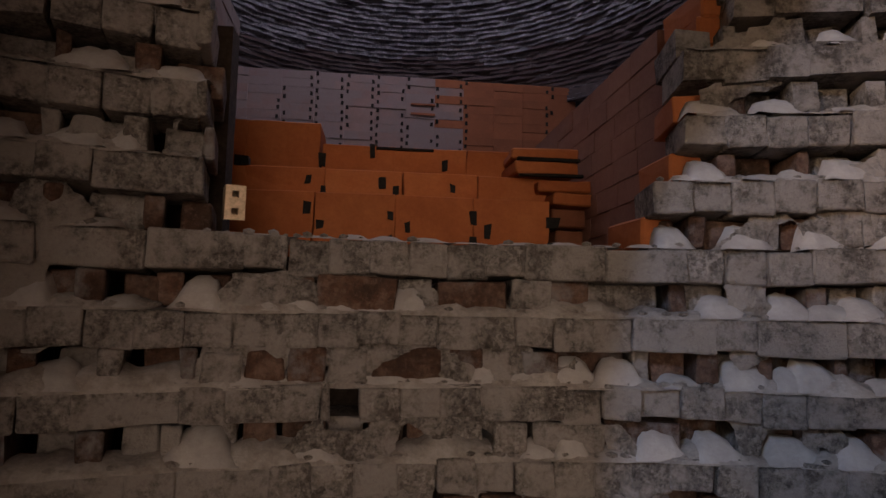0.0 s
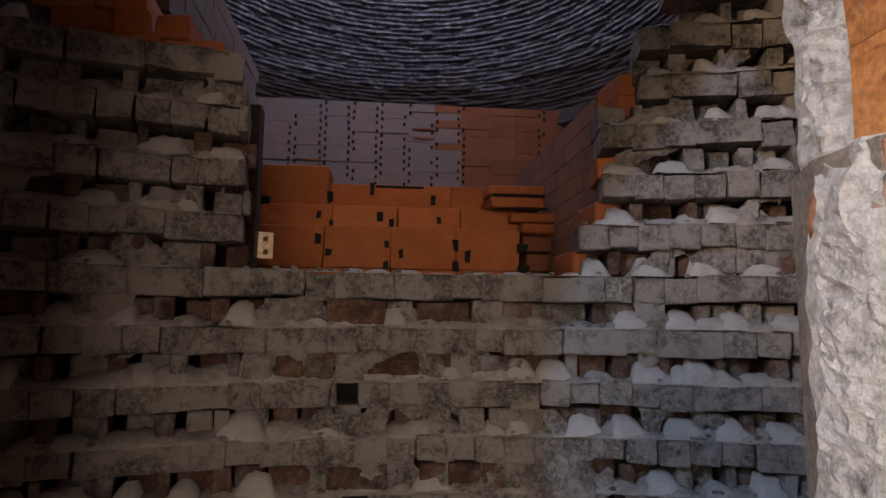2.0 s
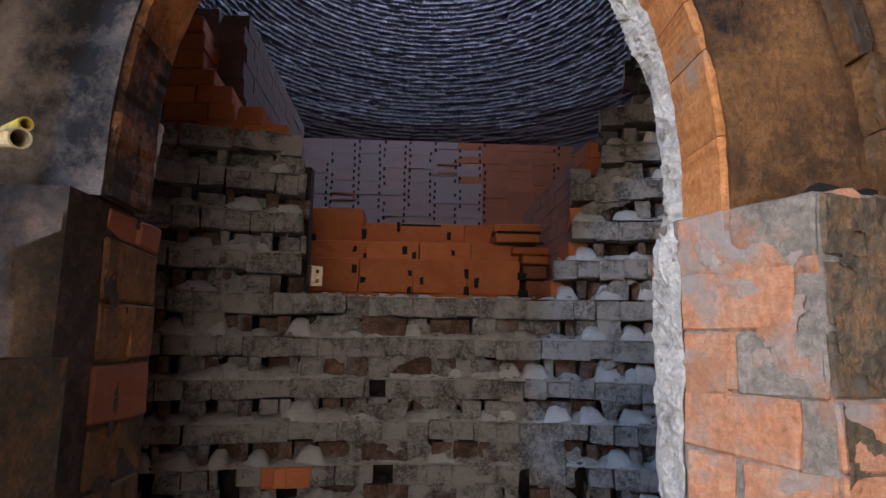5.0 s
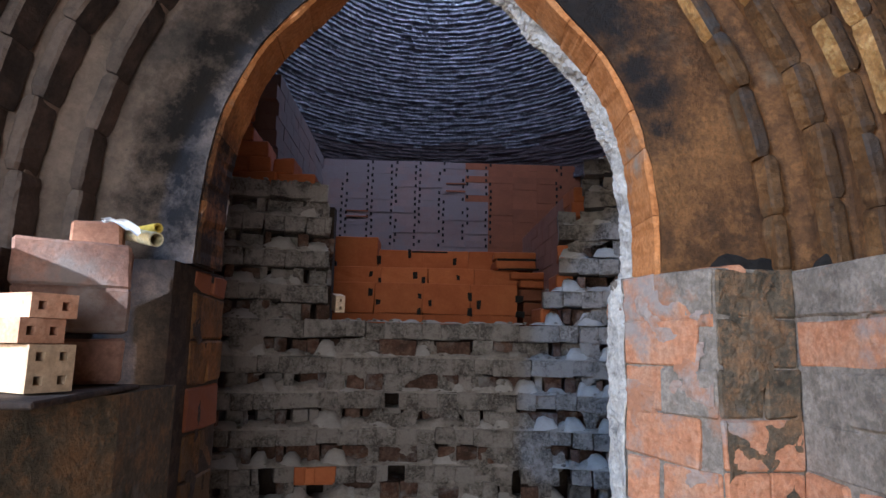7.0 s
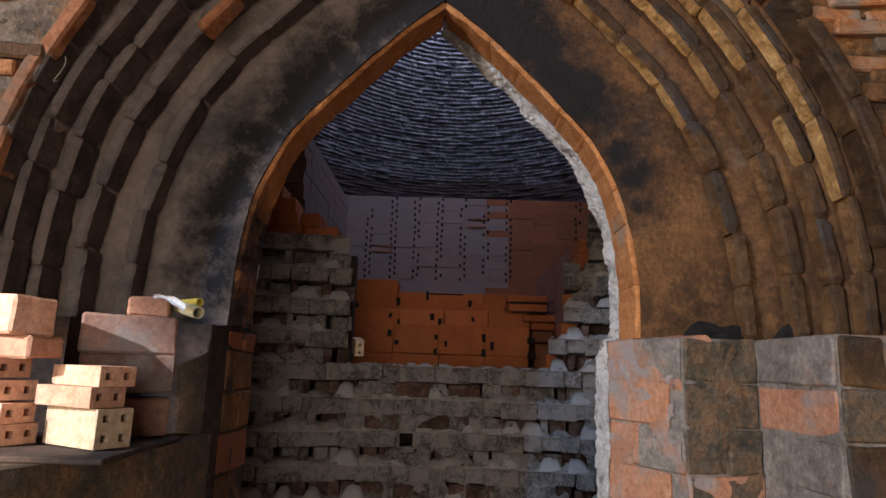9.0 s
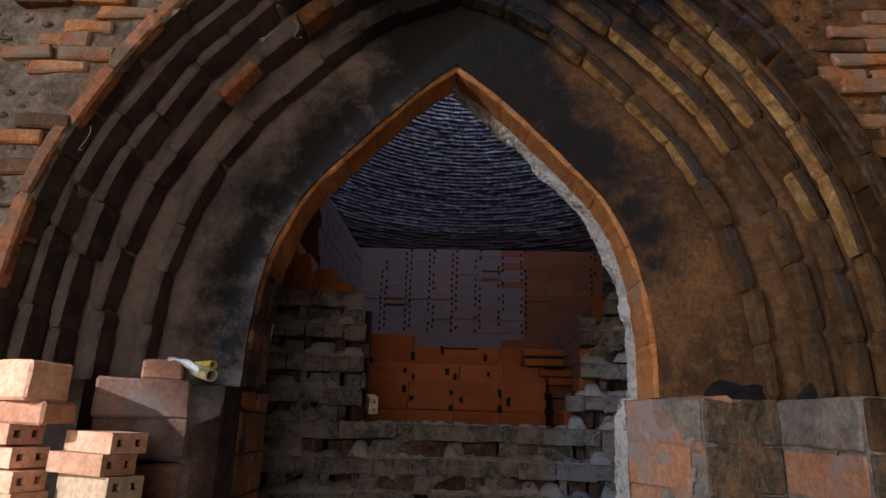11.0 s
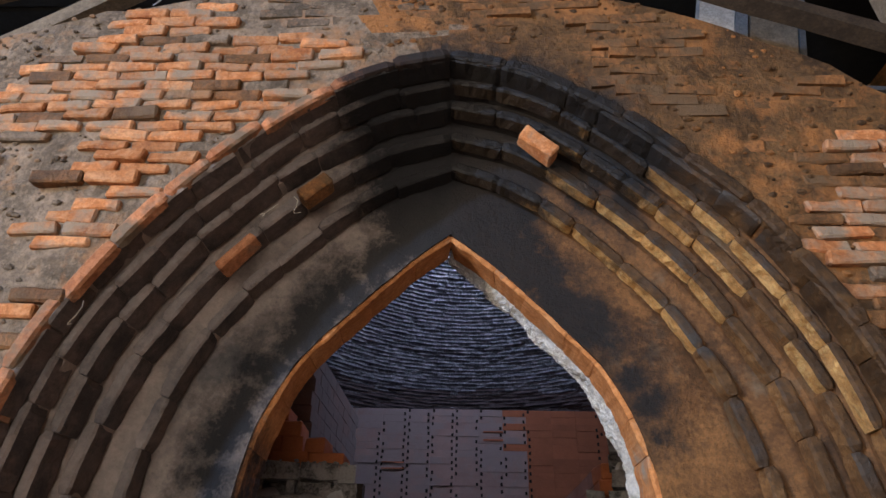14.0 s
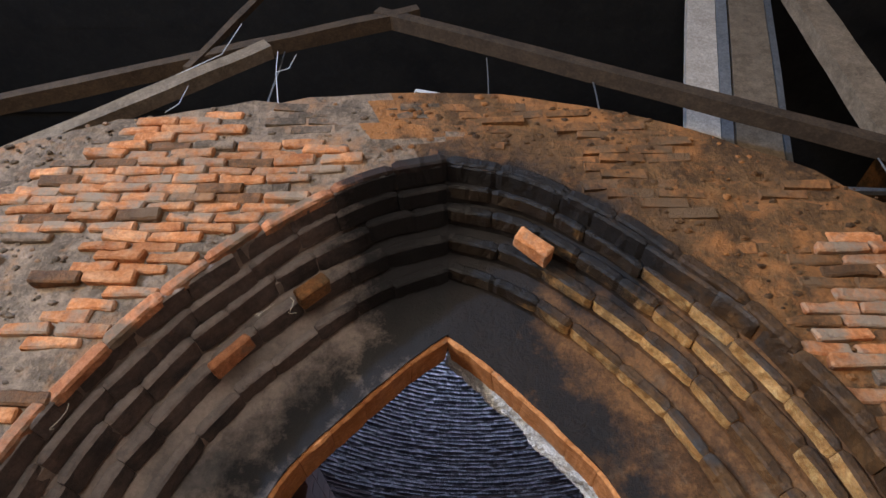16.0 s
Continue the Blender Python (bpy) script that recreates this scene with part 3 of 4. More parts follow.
ledge_west = pier("wall_ledge_west", [(-0.60, 0.057), (-0.947, 0.057), (-0.947, -0.103), (-2.7, -0.103), (-2.7, -0.62), (-0.74, -0.62), (-0.60, -0.22)], 1.50, M_MOSSY, "low mossy brick ledge beside the kiln door")


def course_bricks(parent, x0, y0, x1, y1, z0, z1, h, length, depth, pick, skip=0.0, proud=0.006):
    """Bricks in courses on an upright face that runs from (x0, y0) to (x1, y1), its front to the right hand of the way."""
    run = math.hypot(x1 - x0, y1 - y0)
    ux, uy = (x1 - x0) / run, (y1 - y0) / run
    nx, ny = uy, -ux
    ang = math.degrees(math.atan2(uy, ux))
    z, row = z0, 0
    while z < z1 - 0.02:
        hh = min(h, z1 - z)
        s = -length * (0.5 if row % 2 else 0.02)
        while s < run - 0.02:
            a, b = max(0.0, s), min(run, s + length * random.uniform(0.93, 1.07))
            if b - a > 0.07 and random.random() >= skip:
                c = (a + b) / 2
                off = proud - depth / 2 + random.uniform(-0.004, 0.004)
                brick(parent, x0 + ux * c + nx * off, y0 + uy * c + ny * off, z + hh / 2, round(b - a - 0.004, 2), depth, round(hh - 0.004, 3),
                      pick(row, c / run), random.uniform(-0.5, 0.5), random.uniform(-0.6, 0.6), ang + random.uniform(-0.6, 0.6), bev=0.005, jit=0.005)
            s += length * 1.0
        z += h
        row += 1


def soften(bm):
    """Round the broken edge of a thin crust."""
    for _ in range(4):
        rim = [v for v in bm.verts if v.is_boundary]
        bmesh.ops.smooth_vert(bm, verts=rim, factor=0.6, use_axis_x=True, use_axis_y=True, use_axis_z=True)
    for v in bm.verts:
        if v.is_boundary:
            v.co += noise.noise_vector(v.co * 90) * 0.003


def crust(parent, x0, y0, x1, y1, z0, z1, material, cover, seed, label):
    """A thin smear of mortar over an upright face, in patches that hide the joints."""
    run = math.hypot(x1 - x0, y1 - y0)
    ux, uy = (x1 - x0) / run, (y1 - y0) / run
    na, nb = max(8, round(run / 0.011)), round((z1 - z0) / 0.011)
    bm = bmesh.new()
    cell = {}
    for i in range(na + 1):
        for j in range(nb + 1):
            s, z = run * i / na, z0 + (z1 - z0) * j / nb
            v = noise.noise(Vector((s * 7 + seed, z * 7, seed))) + 0.5 * noise.noise(Vector((s * 21, z * 21 + seed, 2))) + 0.22 * noise.noise(Vector((s * 60, z * 60 + seed, 2)))
            out = 0.004 + 0.014 * (v + cover)
            cell[i, j] = (bm.verts.new((x0 + ux * s + uy * out, y0 + uy * s - ux * out, z)), v + cover)
    for i in range(na):
        for j in range(nb):
            q = [cell[i, j], cell[i + 1, j], cell[i + 1, j + 1], cell[i, j + 1]]
            if sum(v[1] for v in q) > 0.6:
                bm.faces.new([v[0] for v in q])
    bmesh.ops.delete(bm, geom=[v for v in bm.verts if not v.link_faces], context="VERTS")
    soften(bm)
    return tagged(part("mortar_smear", bm, material, parent, label), kind="stuff")


# ---- dusty stack of bricks before the chamber ----
stack = thing("brick_stack", "tall stack of ash-covered grey bricks inside the kiln", "brick stack")


def face_y(x):
    return 1.375 - 0.17 * (x - 0.12) ** 2


TOP, PERIOD, PROUD = 1.71, 0.158, 0.080


def stack_span(z):
    """The stretches of x that the stack fills at a height."""
    if z < TOP + 0.01:
        return [(-1.2, 1.35)]
    spans = []
    if z < 2.34:
        spans.append((-1.2, -0.445 - 0.12 * max(0.0, z - 2.14)))
    steps = ((1.79, 0.57), (1.875, 0.575), (2.03, 0.655), (2.24, 0.66), (2.48, 0.78), (2.62, 0.93), (2.80, 0.905))
    for zt, xs in steps:
        if z < zt:
            spans.append((xs, 1.35))
            break
    return spans


HOLES = [(-0.127, 1.34, 0.034), (-0.105, 1.03, 0.04), (-0.94, 1.0, 0.03), (-0.68, 1.0, 0.025), (-0.48, 0.99, 0.03), (0.45, 0.99, 0.02), (0.665, 0.99, 0.02)]
wall_rest, ash_bm = bmesh.new(), bmesh.new()
near, bays = [], []
k = -11
while TOP + PERIOD * k < 2.85:
    top = TOP + PERIOD * k
    for kind, za, zb in (("proud", top - PROUD, top), ("back", top - PERIOD, top - PROUD)):
        for xa, xb in stack_span((za + zb) / 2):
            x, turn = xa, 0
            mid_fill = 0.5 if -0.55 < (xa + xb) / 2 < 0.8 and top < TOP + 0.01 else 0.0
            while x < xb - 0.02:
                w = (0.19 if random.random() < 0.16 else 0.09) if kind == "proud" else random.choice((0.09, 0.095, 0.10, 0.085))
                side = kind == "back" and not -0.45 < x < 0.5
                if kind == "back" and not side and random.random() < 0.35:
                    w = 0.18
                turn += 1
                if side:
                    w = random.uniform(0.085, 0.12) if turn % 2 else random.uniform(0.035, 0.06)
                w = min(w, xb - x)
                cx = x + w / 2
                hole = any(abs(cx - hx) < w / 2 + hr * 0.3 and za - 0.02 < hz < zb + 0.02 for hx, hz, hr in HOLES)
                if hole:
                    hx, hz, hr = next(h for h in HOLES if abs(cx - h[0]) < w / 2 + h[2] * 0.3 and za - 0.02 < h[1] < zb + 0.02)
                    pieces = [(x, hx - hr), (hx + hr, x + w)]
                else:
                    pieces = [(x, x + w)]
                for pa, pb in pieces:
                    if pb - pa < 0.02:
                        continue
                    c = (pa + pb) / 2
                    back = 0.0 if kind == "proud" else (0.012 if random.random() < mid_fill else random.uniform(0.04, 0.085)) if not side else (random.uniform(0.07, 0.10) if turn % 2 else random.uniform(0.022, 0.045))
                    if side and turn % 2:
                        bays.append((c, za, w))
                    gap = 0.004 if kind == "proud" else random.choice((0.006, 0.010, 0.018))
                    near.append((c, face_y(c) + back + 0.09 + random.uniform(-0.012, 0.012), (za + zb) / 2 + random.uniform(-0.005, 0.003) + 0.008 * noise.noise(Vector((c * 4, za * 5, 2))), round(pb - pa - gap, 2), round(zb - za - 0.004, 3), kind, za))
                x += w
    k += 1
near.sort(key=lambda b: abs(b[2] - 1.55) + 0.35 * abs(b[0]))
for i, (x, y, z, w, h, kind, za) in enumerate(near):
    # most bricks of the set-back courses take the darker brown
    material = M_ASHBRICK if kind == "proud" or random.random() < 0.35 else M_HEADER
    edge_orange = za > TOP and kind == "back" and 0 < x < 0.80 and x < min(s[0] for s in stack_span(z)[-1:]) + 0.09
    if -0.60 < x < -0.40 and 0.99 < z < 1.08:
        material = M_ORANGE
    if edge_orange and random.random() < 0.5:
        material = M_ORANGE
    if i < 330 and kind == "proud" and 0.08 < w < 0.09:
        end_brick(stack, x, y, z, M_ASHBRICK, random.uniform(-1, 1), random.uniform(-2, 2), random.uniform(-2.5, 2.5) - 19 * (x - 0.12))
    elif i < 330:
        brick(stack, x, y, z, w, 0.18, h, material, random.uniform(-1, 1), random.uniform(-1.2, 1.2), random.uniform(-1.5, 1.5) - 19 * (x - 0.12), bev=0.004, jit=0.004, var=10)
    else:
        add_box(wall_rest, -w / 2, w / 2, -0.09, 0.09, -h / 2, h / 2, 0.006, pose(x, y, z, random.uniform(-1, 1), random.uniform(-1, 1), -19 * (x - 0.12)))
tagged(part("brick_rest", wall_rest, M_ASHBRICK, stack), kind="stuff")

# dark boxes that paint the shade behind the open joints of the stack
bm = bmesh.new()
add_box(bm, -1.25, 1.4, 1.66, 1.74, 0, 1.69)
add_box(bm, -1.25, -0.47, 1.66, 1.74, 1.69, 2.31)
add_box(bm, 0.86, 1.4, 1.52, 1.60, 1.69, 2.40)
part("stack_core", bm, M_STACKSHADE, stack)

# ash lying in heaps on every proud course
def heap(bm, x, y, z, w, d, h):
    """A soft mound of ash that leans on the bricks behind it."""
    n, peak = 11, random.uniform(0.38, 0.62)
    skew, flat = random.uniform(0.55, 1.1), random.uniform(1.4, 3.2)
    rws = []
    for j in range(n):
        t = j / (n - 1)
        u = t / peak if t < peak else (1 - t) / (1 - peak)
        hz = h * min(1.0, flat * u) ** skew * (0.86 + 0.14 * u) * random.uniform(0.94, 1.04)
        px = x + (t - 0.5) * w
        rws.append([bm.verts.new((px, y + 0.004 * random.random(), z)), bm.verts.new((px, y + d * 0.25, z + hz * 0.45)), bm.verts.new((px * 0.9 + x * 0.1, y + d * 0.6, z + hz * 0.85)), bm.verts.new((px * 0.8 + x * 0.2, y + d, z + hz))])
    for a, c in zip(rws, rws[1:]):
        for i in range(3):
            bm.faces.new((a[i], c[i], c[i + 1], a[i + 1])).smooth = True


for c, za, w in bays:
    if random.random() < (0.92 if c > 0 else 0.6):
        heap(ash_bm, c, face_y(c) - 0.004, za - 0.003, w * random.uniform(1.0, 1.7), 0.08, random.choice((0.03, 0.05, 0.058, 0.066, 0.074)))
k = -11
while TOP + PERIOD * k < 2.7:
    top = TOP + PERIOD * k
    for xa, xb in stack_span(top - 0.03):
        if k == 0:
            xa, xb = -1.15, 1.3
        x = xa + 0.02
        while x < xb - 0.06:
            w = random.uniform(0.08, 0.17)
            open_sill = k == 0 and -0.44 < x < 0.55
            if not open_sill and not -0.45 < x < 0.5 and random.random() < 0.75:
                x += w
                continue
            heap(ash_bm, x + w / 2, face_y(x + w / 2) - 0.002, top - 0.003, w * random.uniform(0.85, 1.15), random.uniform(0.05, 0.075), random.uniform(0.008, 0.02) if open_sill else random.choice((0.018, 0.028, 0.04, 0.052, 0.064)))
            x += w * random.uniform(0.75, 1.0)
    k += 1
# long drifts of ash along the ledges, between the heaps
drift = bmesh.new()
for k in range(-6, 6):
    top = TOP + PERIOD * k
    for xa, xb in stack_span(top + 0.03) if k != 0 else []:
        n, last = int((xb - xa) / 0.011), None
        for i in range(n + 1):
            x = xa + (xb - xa) * i / n
            lo = noise.noise(Vector((x * 5, k * 3.7, 1))) + 0.7 * noise.noise(Vector((x * 17, k * 3.7, 6))) + 0.35 * noise.noise(Vector((x * 48, k * 3.7, 9)))
            h = min(0.07, max(0.004, 0.022 + 0.032 * lo + (0.008 if -0.4 < x < 0.5 else 0.0)))
            if any(abs(x - hx) < hr + 0.015 and top - 0.03 < hz < top + 0.1 for hx, hz, hr in HOLES):
                h = 0.003
            row = [drift.verts.new((x, face_y(x) + a + 0.003 * noise.noise(Vector((x * 60, a * 60, k))), top - 0.004 + h * b)) for a, b in ((-0.007, -0.12), (-0.002, 0.12), (0.018, 0.55), (0.04, 0.85), (0.085, 1.0))]
            if last:
                for j in range(4):
                    drift.faces.new((last[j], row[j], row[j + 1], last[j + 1])).smooth = True
            last = row
tagged(part("ash_drift", drift, M_LEDGE, stack, "grey ash drifted along the ledges"), kind="stuff")
crumbs = bmesh.new()
for _ in range(700):
    k = random.randrange(-5, 6)
    z = TOP + PERIOD * k
    x = random.uniform(-1.1, 1.2)
    if any(a < x < c for a, c in stack_span(z - 0.03)):
        r = random.uniform(0.004, 0.013)
        lump = bmesh.ops.create_icosphere(crumbs, subdivisions=1, radius=1.0)
        for v in lump["verts"]:
            v.co = Vector((x + v.co.x * r * random.uniform(0.8, 1.5), face_y(x) + 0.012 + v.co.y * r + 0.0, z + (v.co.z * 0.7 + 0.4) * r))
tagged(part("ash_crumb", crumbs, M_ASHBRICK, stack, "grey ash crumbs on the ledges"), kind="stuff")

# crust of ash and clay that bridges the joints in patches
bm = bmesh.new()
nx, nz = 230, 150
cell = {}
for i in range(nx + 1):
    for j in range(nz + 1):
        x, z = -1.15 + 2.4 * i / nx, 0.85 + 1.88 * j / nz
        lo = noise.noise(Vector((x * 3.3, z * 4.2, 9.1))) + 0.45 * noise.noise(Vector((x * 11, z * 15, 3.3)))
        mid = 0.20 if -0.5 < x < 0.6 and z < 1.7 else -0.08
        cell[i, j] = (bm.verts.new((x, face_y(x) + 0.034 - 0.045 * (lo + mid) + 0.007 * noise.noise(Vector((x * 45, z * 45, 1))), z)), lo + mid)
for i in range(nx):
    for j in range(nz):
        q = [cell[i, j], cell[i + 1, j], cell[i + 1, j + 1], cell[i, j + 1]]
        x, z = q[0][0].co.x, q[0][0].co.z
        inside = any(a + 0.01 < x < c - 0.02 for a, c in stack_span(z + 0.02))
        holed = any(abs(x - hx) < hr + 0.012 and abs(z - hz) < 0.05 for hx, hz, hr in HOLES)
        if inside and not holed and sum(v[1] for v in q) > 0.5:
            bm.faces.new([v[0] for v in q])
bmesh.ops.delete(bm, geom=[v for v in bm.verts if not v.link_faces], context="VERTS")
soften(bm)
tagged(part("ash_crust", bm, M_ASHBRICK, stack, "grey ash crust bridging the joints"), kind="stuff")
tagged(part("ash", ash_bm, M_ASH, stack, "pale ash heaped on the ledges"), kind="stuff")

brick(stack, -0.47, face_y(-0.47) + 0.085, 1.03, 0.17, 0.18, 0.072, M_ORANGE, 0, 0, 9)

# orange bricks left on the dusty stack
topper = thing("brick_heap", "clean orange bricks on top of the ash-covered stack", "bricks")
for x, z, w in ((-0.62, 2.37, 0.18), (-0.80, 2.37, 0.18), (-0.98, 2.37, 0.18), (-0.68, 2.445, 0.10), (-0.80, 2.445, 0.1), (-0.94, 2.445, 0.18), (-0.83, 2.52, 0.14), (-1.0, 2.52, 0.18), (-0.93, 2.6, 0.18), (-0.98, 2.68, 0.18), (-0.98, 2.76, 0.18), (-1.0, 2.84, 0.18)):
    brick(topper, x, 1.46 + random.uniform(-0.02, 0.02), z, w, 0.18, 0.075, M_ORANGE, 0, 0, random.uniform(-4, 4))
side_bricks = thing("brick_heap", "orange bricks at the stepped end of the stack", "bricks")
for x, z in ((0.765, 2.275), (0.77, 2.352), (0.925, 2.52), (0.685, 1.915), (0.60, 1.752)):
    brick(side_bricks, x, 1.50, z, 0.085, 0.18, 0.075, M_ORANGE, 0, 0, random.uniform(-4, 4))


def two_hole_brick(name, length, width, height, material, label, holes=2):
    """A clay brick along x whose end at +x shows its open bores."""
    ob = thing(name, label, "brick")
    bm = bmesh.new()
    cols, rws = (2, 1) if holes == 2 else (2, 2)
    t = 0.19 * width / cols
    us = [-width / 2]
    for c in range(cols):
        mid = -width / 2 + width * (c + 0.5) / cols
        us += [mid - t, mid + t]
    us.append(width / 2)
    ws = [-height / 2]
    th = min(t, 0.24 * height / rws)
    for c in range(rws):
        mid = -height / 2 + height * (c + 0.5) / rws
        ws += [mid - th, mid + th]
    ws.append(height / 2)
    for i in range(len(us) - 1):
        for j in range(len(ws) - 1):
            if i % 2 and j % 2:
                y0, y1, z0, z1 = us[i], us[i + 1], ws[j], ws[j + 1]
                xe, xd = length / 2, length / 2 - 0.07
                q = [bm.verts.new(p) for p in ((xe, y0, z0), (xe, y1, z0), (xe, y1, z1), (xe, y0, z1), (xd, y0, z0), (xd, y1, z0), (xd, y1, z1), (xd, y0, z1))]
                for f in ((0, 1, 5, 4), (1, 2, 6, 5), (2, 3, 7, 6), (3, 0, 4, 7), (4, 5, 6, 7)):
                    bm.faces.new([q[v] for v in f])
            else:
                bm.faces.new([bm.verts.new(p) for p in ((length / 2, us[i], ws[j]), (length / 2, us[i + 1], ws[j]), (length / 2, us[i + 1], ws[j + 1]), (length / 2, us[i], ws[j + 1]))])
    a, b = width / 2, height / 2
    q = [bm.verts.new((x, y, z)) for x in (-length / 2, length / 2) for y in (-a, a) for z in (-b, b)]
    for f in ((0, 1, 3, 2), (0, 4, 5, 1), (2, 3, 7, 6), (0, 2, 6, 4), (1, 5, 7, 3)):
        bm.faces.new([q[v] for v in f])
    bmesh.ops.remove_doubles(bm, verts=bm.verts[:], dist=0.0005)
    bmesh.ops.recalc_face_normals(bm, faces=bm.faces[:])
    part("clay_body", bm, material, ob)
    return ob


pale = two_hole_brick("hollow_brick", 0.17, 0.078, 0.044, M_PALE, "pale two-bore brick standing in the opening of the stack")
pale.matrix_basis = pose(-0.41, 1.50, 1.80, 90, 8, -75)

# ---- orange bricks in the opening ----
block = thing("brick_stack", "stack of clean orange bricks in the opening", "brick stack")
for row, (z0, z1, y, end) in enumerate(((1.20, 1.40, 2.23, 0.62), (1.40, 1.60, 2.23, 0.62), (1.60, 1.79, 2.23, 0.62), (1.79, 1.975, 2.235, 0.62), (1.975, 2.085, 2.31, 0.60), (2.085, 2.215, 2.43, 0.60))):
    x = -0.87 + (0.03 if row == 4 else 0.0)
    while x < end:
        w = min(0.291, end - x)
        zt = z1 + 0.075 if row == 5 and x < -0.35 else z1
        if w > 0.05:
            brick(block, x + w / 2, y + 0.12 + random.uniform(-0.006, 0.006), (z0 + zt) / 2, round(w - 0.002, 3), 0.24, round(zt - z0 - 0.003, 3), M_ORANGE, 0, 0, random.uniform(-1.2, 1.2), bev=0.003)
        x += 0.291
# lower bricks set back beside the block, and flat ones laid over its end
for x, y, z, w, h in ((0.74, 2.42, 1.66, 0.22, 0.09), (0.74, 2.41, 1.75, 0.22, 0.085), (0.75, 2.43, 1.84, 0.24, 0.085), (0.73, 2.40, 1.925, 0.24, 0.075), (0.88, 2.44, 1.80, 0.18, 0.09), (0.86, 2.46, 1.90, 0.2, 0.085), (0.80, 2.46, 1.985, 0.26, 0.05)):
    brick(block, x, y, z, w, 0.2, h, M_RUST, 0, 0, random.uniform(-5, 5))
for x, y, z, w, h, turn in ((0.57, 2.34, 2.105, 0.25, 0.05, 2), (0.58, 2.36, 2.165, 0.26, 0.045, -3), (0.71, 2.34, 1.985, 0.24, 0.045, 4), (0.66, 2.36, 2.04, 0.22, 0.05, -2)):
    brick(block, x, y, z, w, 0.22, h, M_ORANGE, 0, 0, turn)
# black boxes painted on as the depth of the open joints
gaps = bmesh.new()
JOINTS = ((-0.261, 2.098), (-0.26, 1.978), (-0.31, 2.024), (-0.264, 1.859), (-0.312, 1.916), (-0.047, 2.017), (0.009, 1.986), (-0.013, 1.898), (0.048, 1.856), (-0.019, 1.807), (0.216, 2.009), (0.29, 1.898), (0.347, 1.851), (0.291, 1.806), (0.191, 2.097), (-0.082, 2.141), (-0.545, 2.08), (0.595, 1.894), (0.60, 1.797))
for k, (x, z) in enumerate(JOINTS):
    y = 2.23 if z < 1.975 else 2.31 if z < 2.085 else 2.43
    x, z = x * (y + 0.212) / 2.442, 1.565 + (z - 1.565) * (y + 0.212) / 2.442
    a, b = (0.024, 0.018) if k > 15 else (random.uniform(0.009, 0.016), random.uniform(0.014, 0.028))
    add_box(gaps, x - a, x + a, y - 0.012, y + 0.03, z - b, z + b, 0.005)
for xa, xb, z, y in ((-0.07, 0.16, 2.20, 2.425), (0.46, 0.70, 2.135, 2.225), (0.47, 0.72, 2.078, 2.235)):
    add_box(gaps, xa, xb, y - 0.006, y + 0.02, z - 0.005, z + 0.005, 0.002)
tagged(part("open_joint", gaps, M_DARK, block, "black open joints"), kind="stuff")
# black box for the shade behind the block
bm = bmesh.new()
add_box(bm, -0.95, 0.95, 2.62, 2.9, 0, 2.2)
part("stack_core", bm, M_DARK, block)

# ---- far stack and side stacks ----
far = thing("brick_stack", "far stack of violet-grey ash-dusted bricks with open joints", "brick stack")
COLS = (-1.62, -1.30, -0.98, -0.665, -0.37, -0.075, 0.225, 0.52, 0.81, 1.12, 1.42, 1.70, 1.98)
for row in range(18):
    z = 3.83 - row * 0.0825
    for i, (a, b) in enumerate(zip(COLS, COLS[1:])):
        material = M_RUST if a > 0.75 or (a > 0.4 and random.random() < 0.25) else M_PURPLE
        sh = 0.0
        brick(far, (a + b) / 2 + sh, 5.98 + random.uniform(-0.006, 0.006), z, round(b - a - 0.001, 3), 0.16, 0.0825, material, bev=0.0004, jit=0.0)
# black box and dots painting the shade in the far stack's joints
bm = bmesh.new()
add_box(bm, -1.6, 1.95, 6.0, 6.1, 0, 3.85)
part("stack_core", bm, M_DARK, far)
dots = bmesh.new()
for i, x in enumerate(COLS[2:-1]):
    for row in range(13):
        for side in (-1, 1):
            if i in (7, 8) or random.random() < (0.35, 0.1, 0.12, 0.15, 0.35, 0.45, 0.15, 1, 1, 0.4)[i % 10]:
                continue
            xx, zz = x + side * 0.028 + random.uniform(-0.006, 0.006), 3.83 - row * 0.0825 + side * 0.02 + random.uniform(-0.008, 0.008)
            add_box(dots, xx - 0.012, xx + 0.012, 5.89, 5.91, zz - 0.018, zz + 0.018, 0.003)
tagged(part("open_joint", dots, M_DARK, far, "black open joints"), kind="stuff")
for xa, xb, z in ((0.28, 0.52, 3.60), (0.28, 0.52, 3.50), (-0.95, -0.68, 3.22), (-0.95, -0.68, 3.15)):
    bm = bmesh.new()
    add_box(bm, xa, xb, 5.885, 5.91, z - 0.009, z + 0.009, 0.003)
    part("slot", bm, M_RUST, far, "dark rusty slot")


def side_stack(label, x0, x1, y0, y1, ztop, material, face_x, slope):
    ob = thing("brick_stack", label, "brick stack")
    n = 0
    z = ztop
    while z > 1.0:
        y = y0 + random.uniform(0, 0.1)
        while y < y1:
            ln = 0.19
            brick(ob, face_x + math.copysign(0.09, x1 - face_x if abs(x1 - face_x) > abs(x0 - face_x) else x0 - face_x) + random.uniform(-0.0015, 0.0015), y + ln / 2, z - 0.04, 0.18, 0.189, 0.0815, material, bev=0.0015, jit=0.0015)
            y += ln
        z -= 0.082
    bm = bmesh.new()
    add_box(bm, x0, x1, y0, y1, 0, ztop - 0.01)
    part("stack_core", bm, material, ob)
    return ob


side_stack("dusty pink brick stack beside the opening", 0.86, 1.7, 1.60, 2.86, 2.41, M_PINK, 0.75, 0)
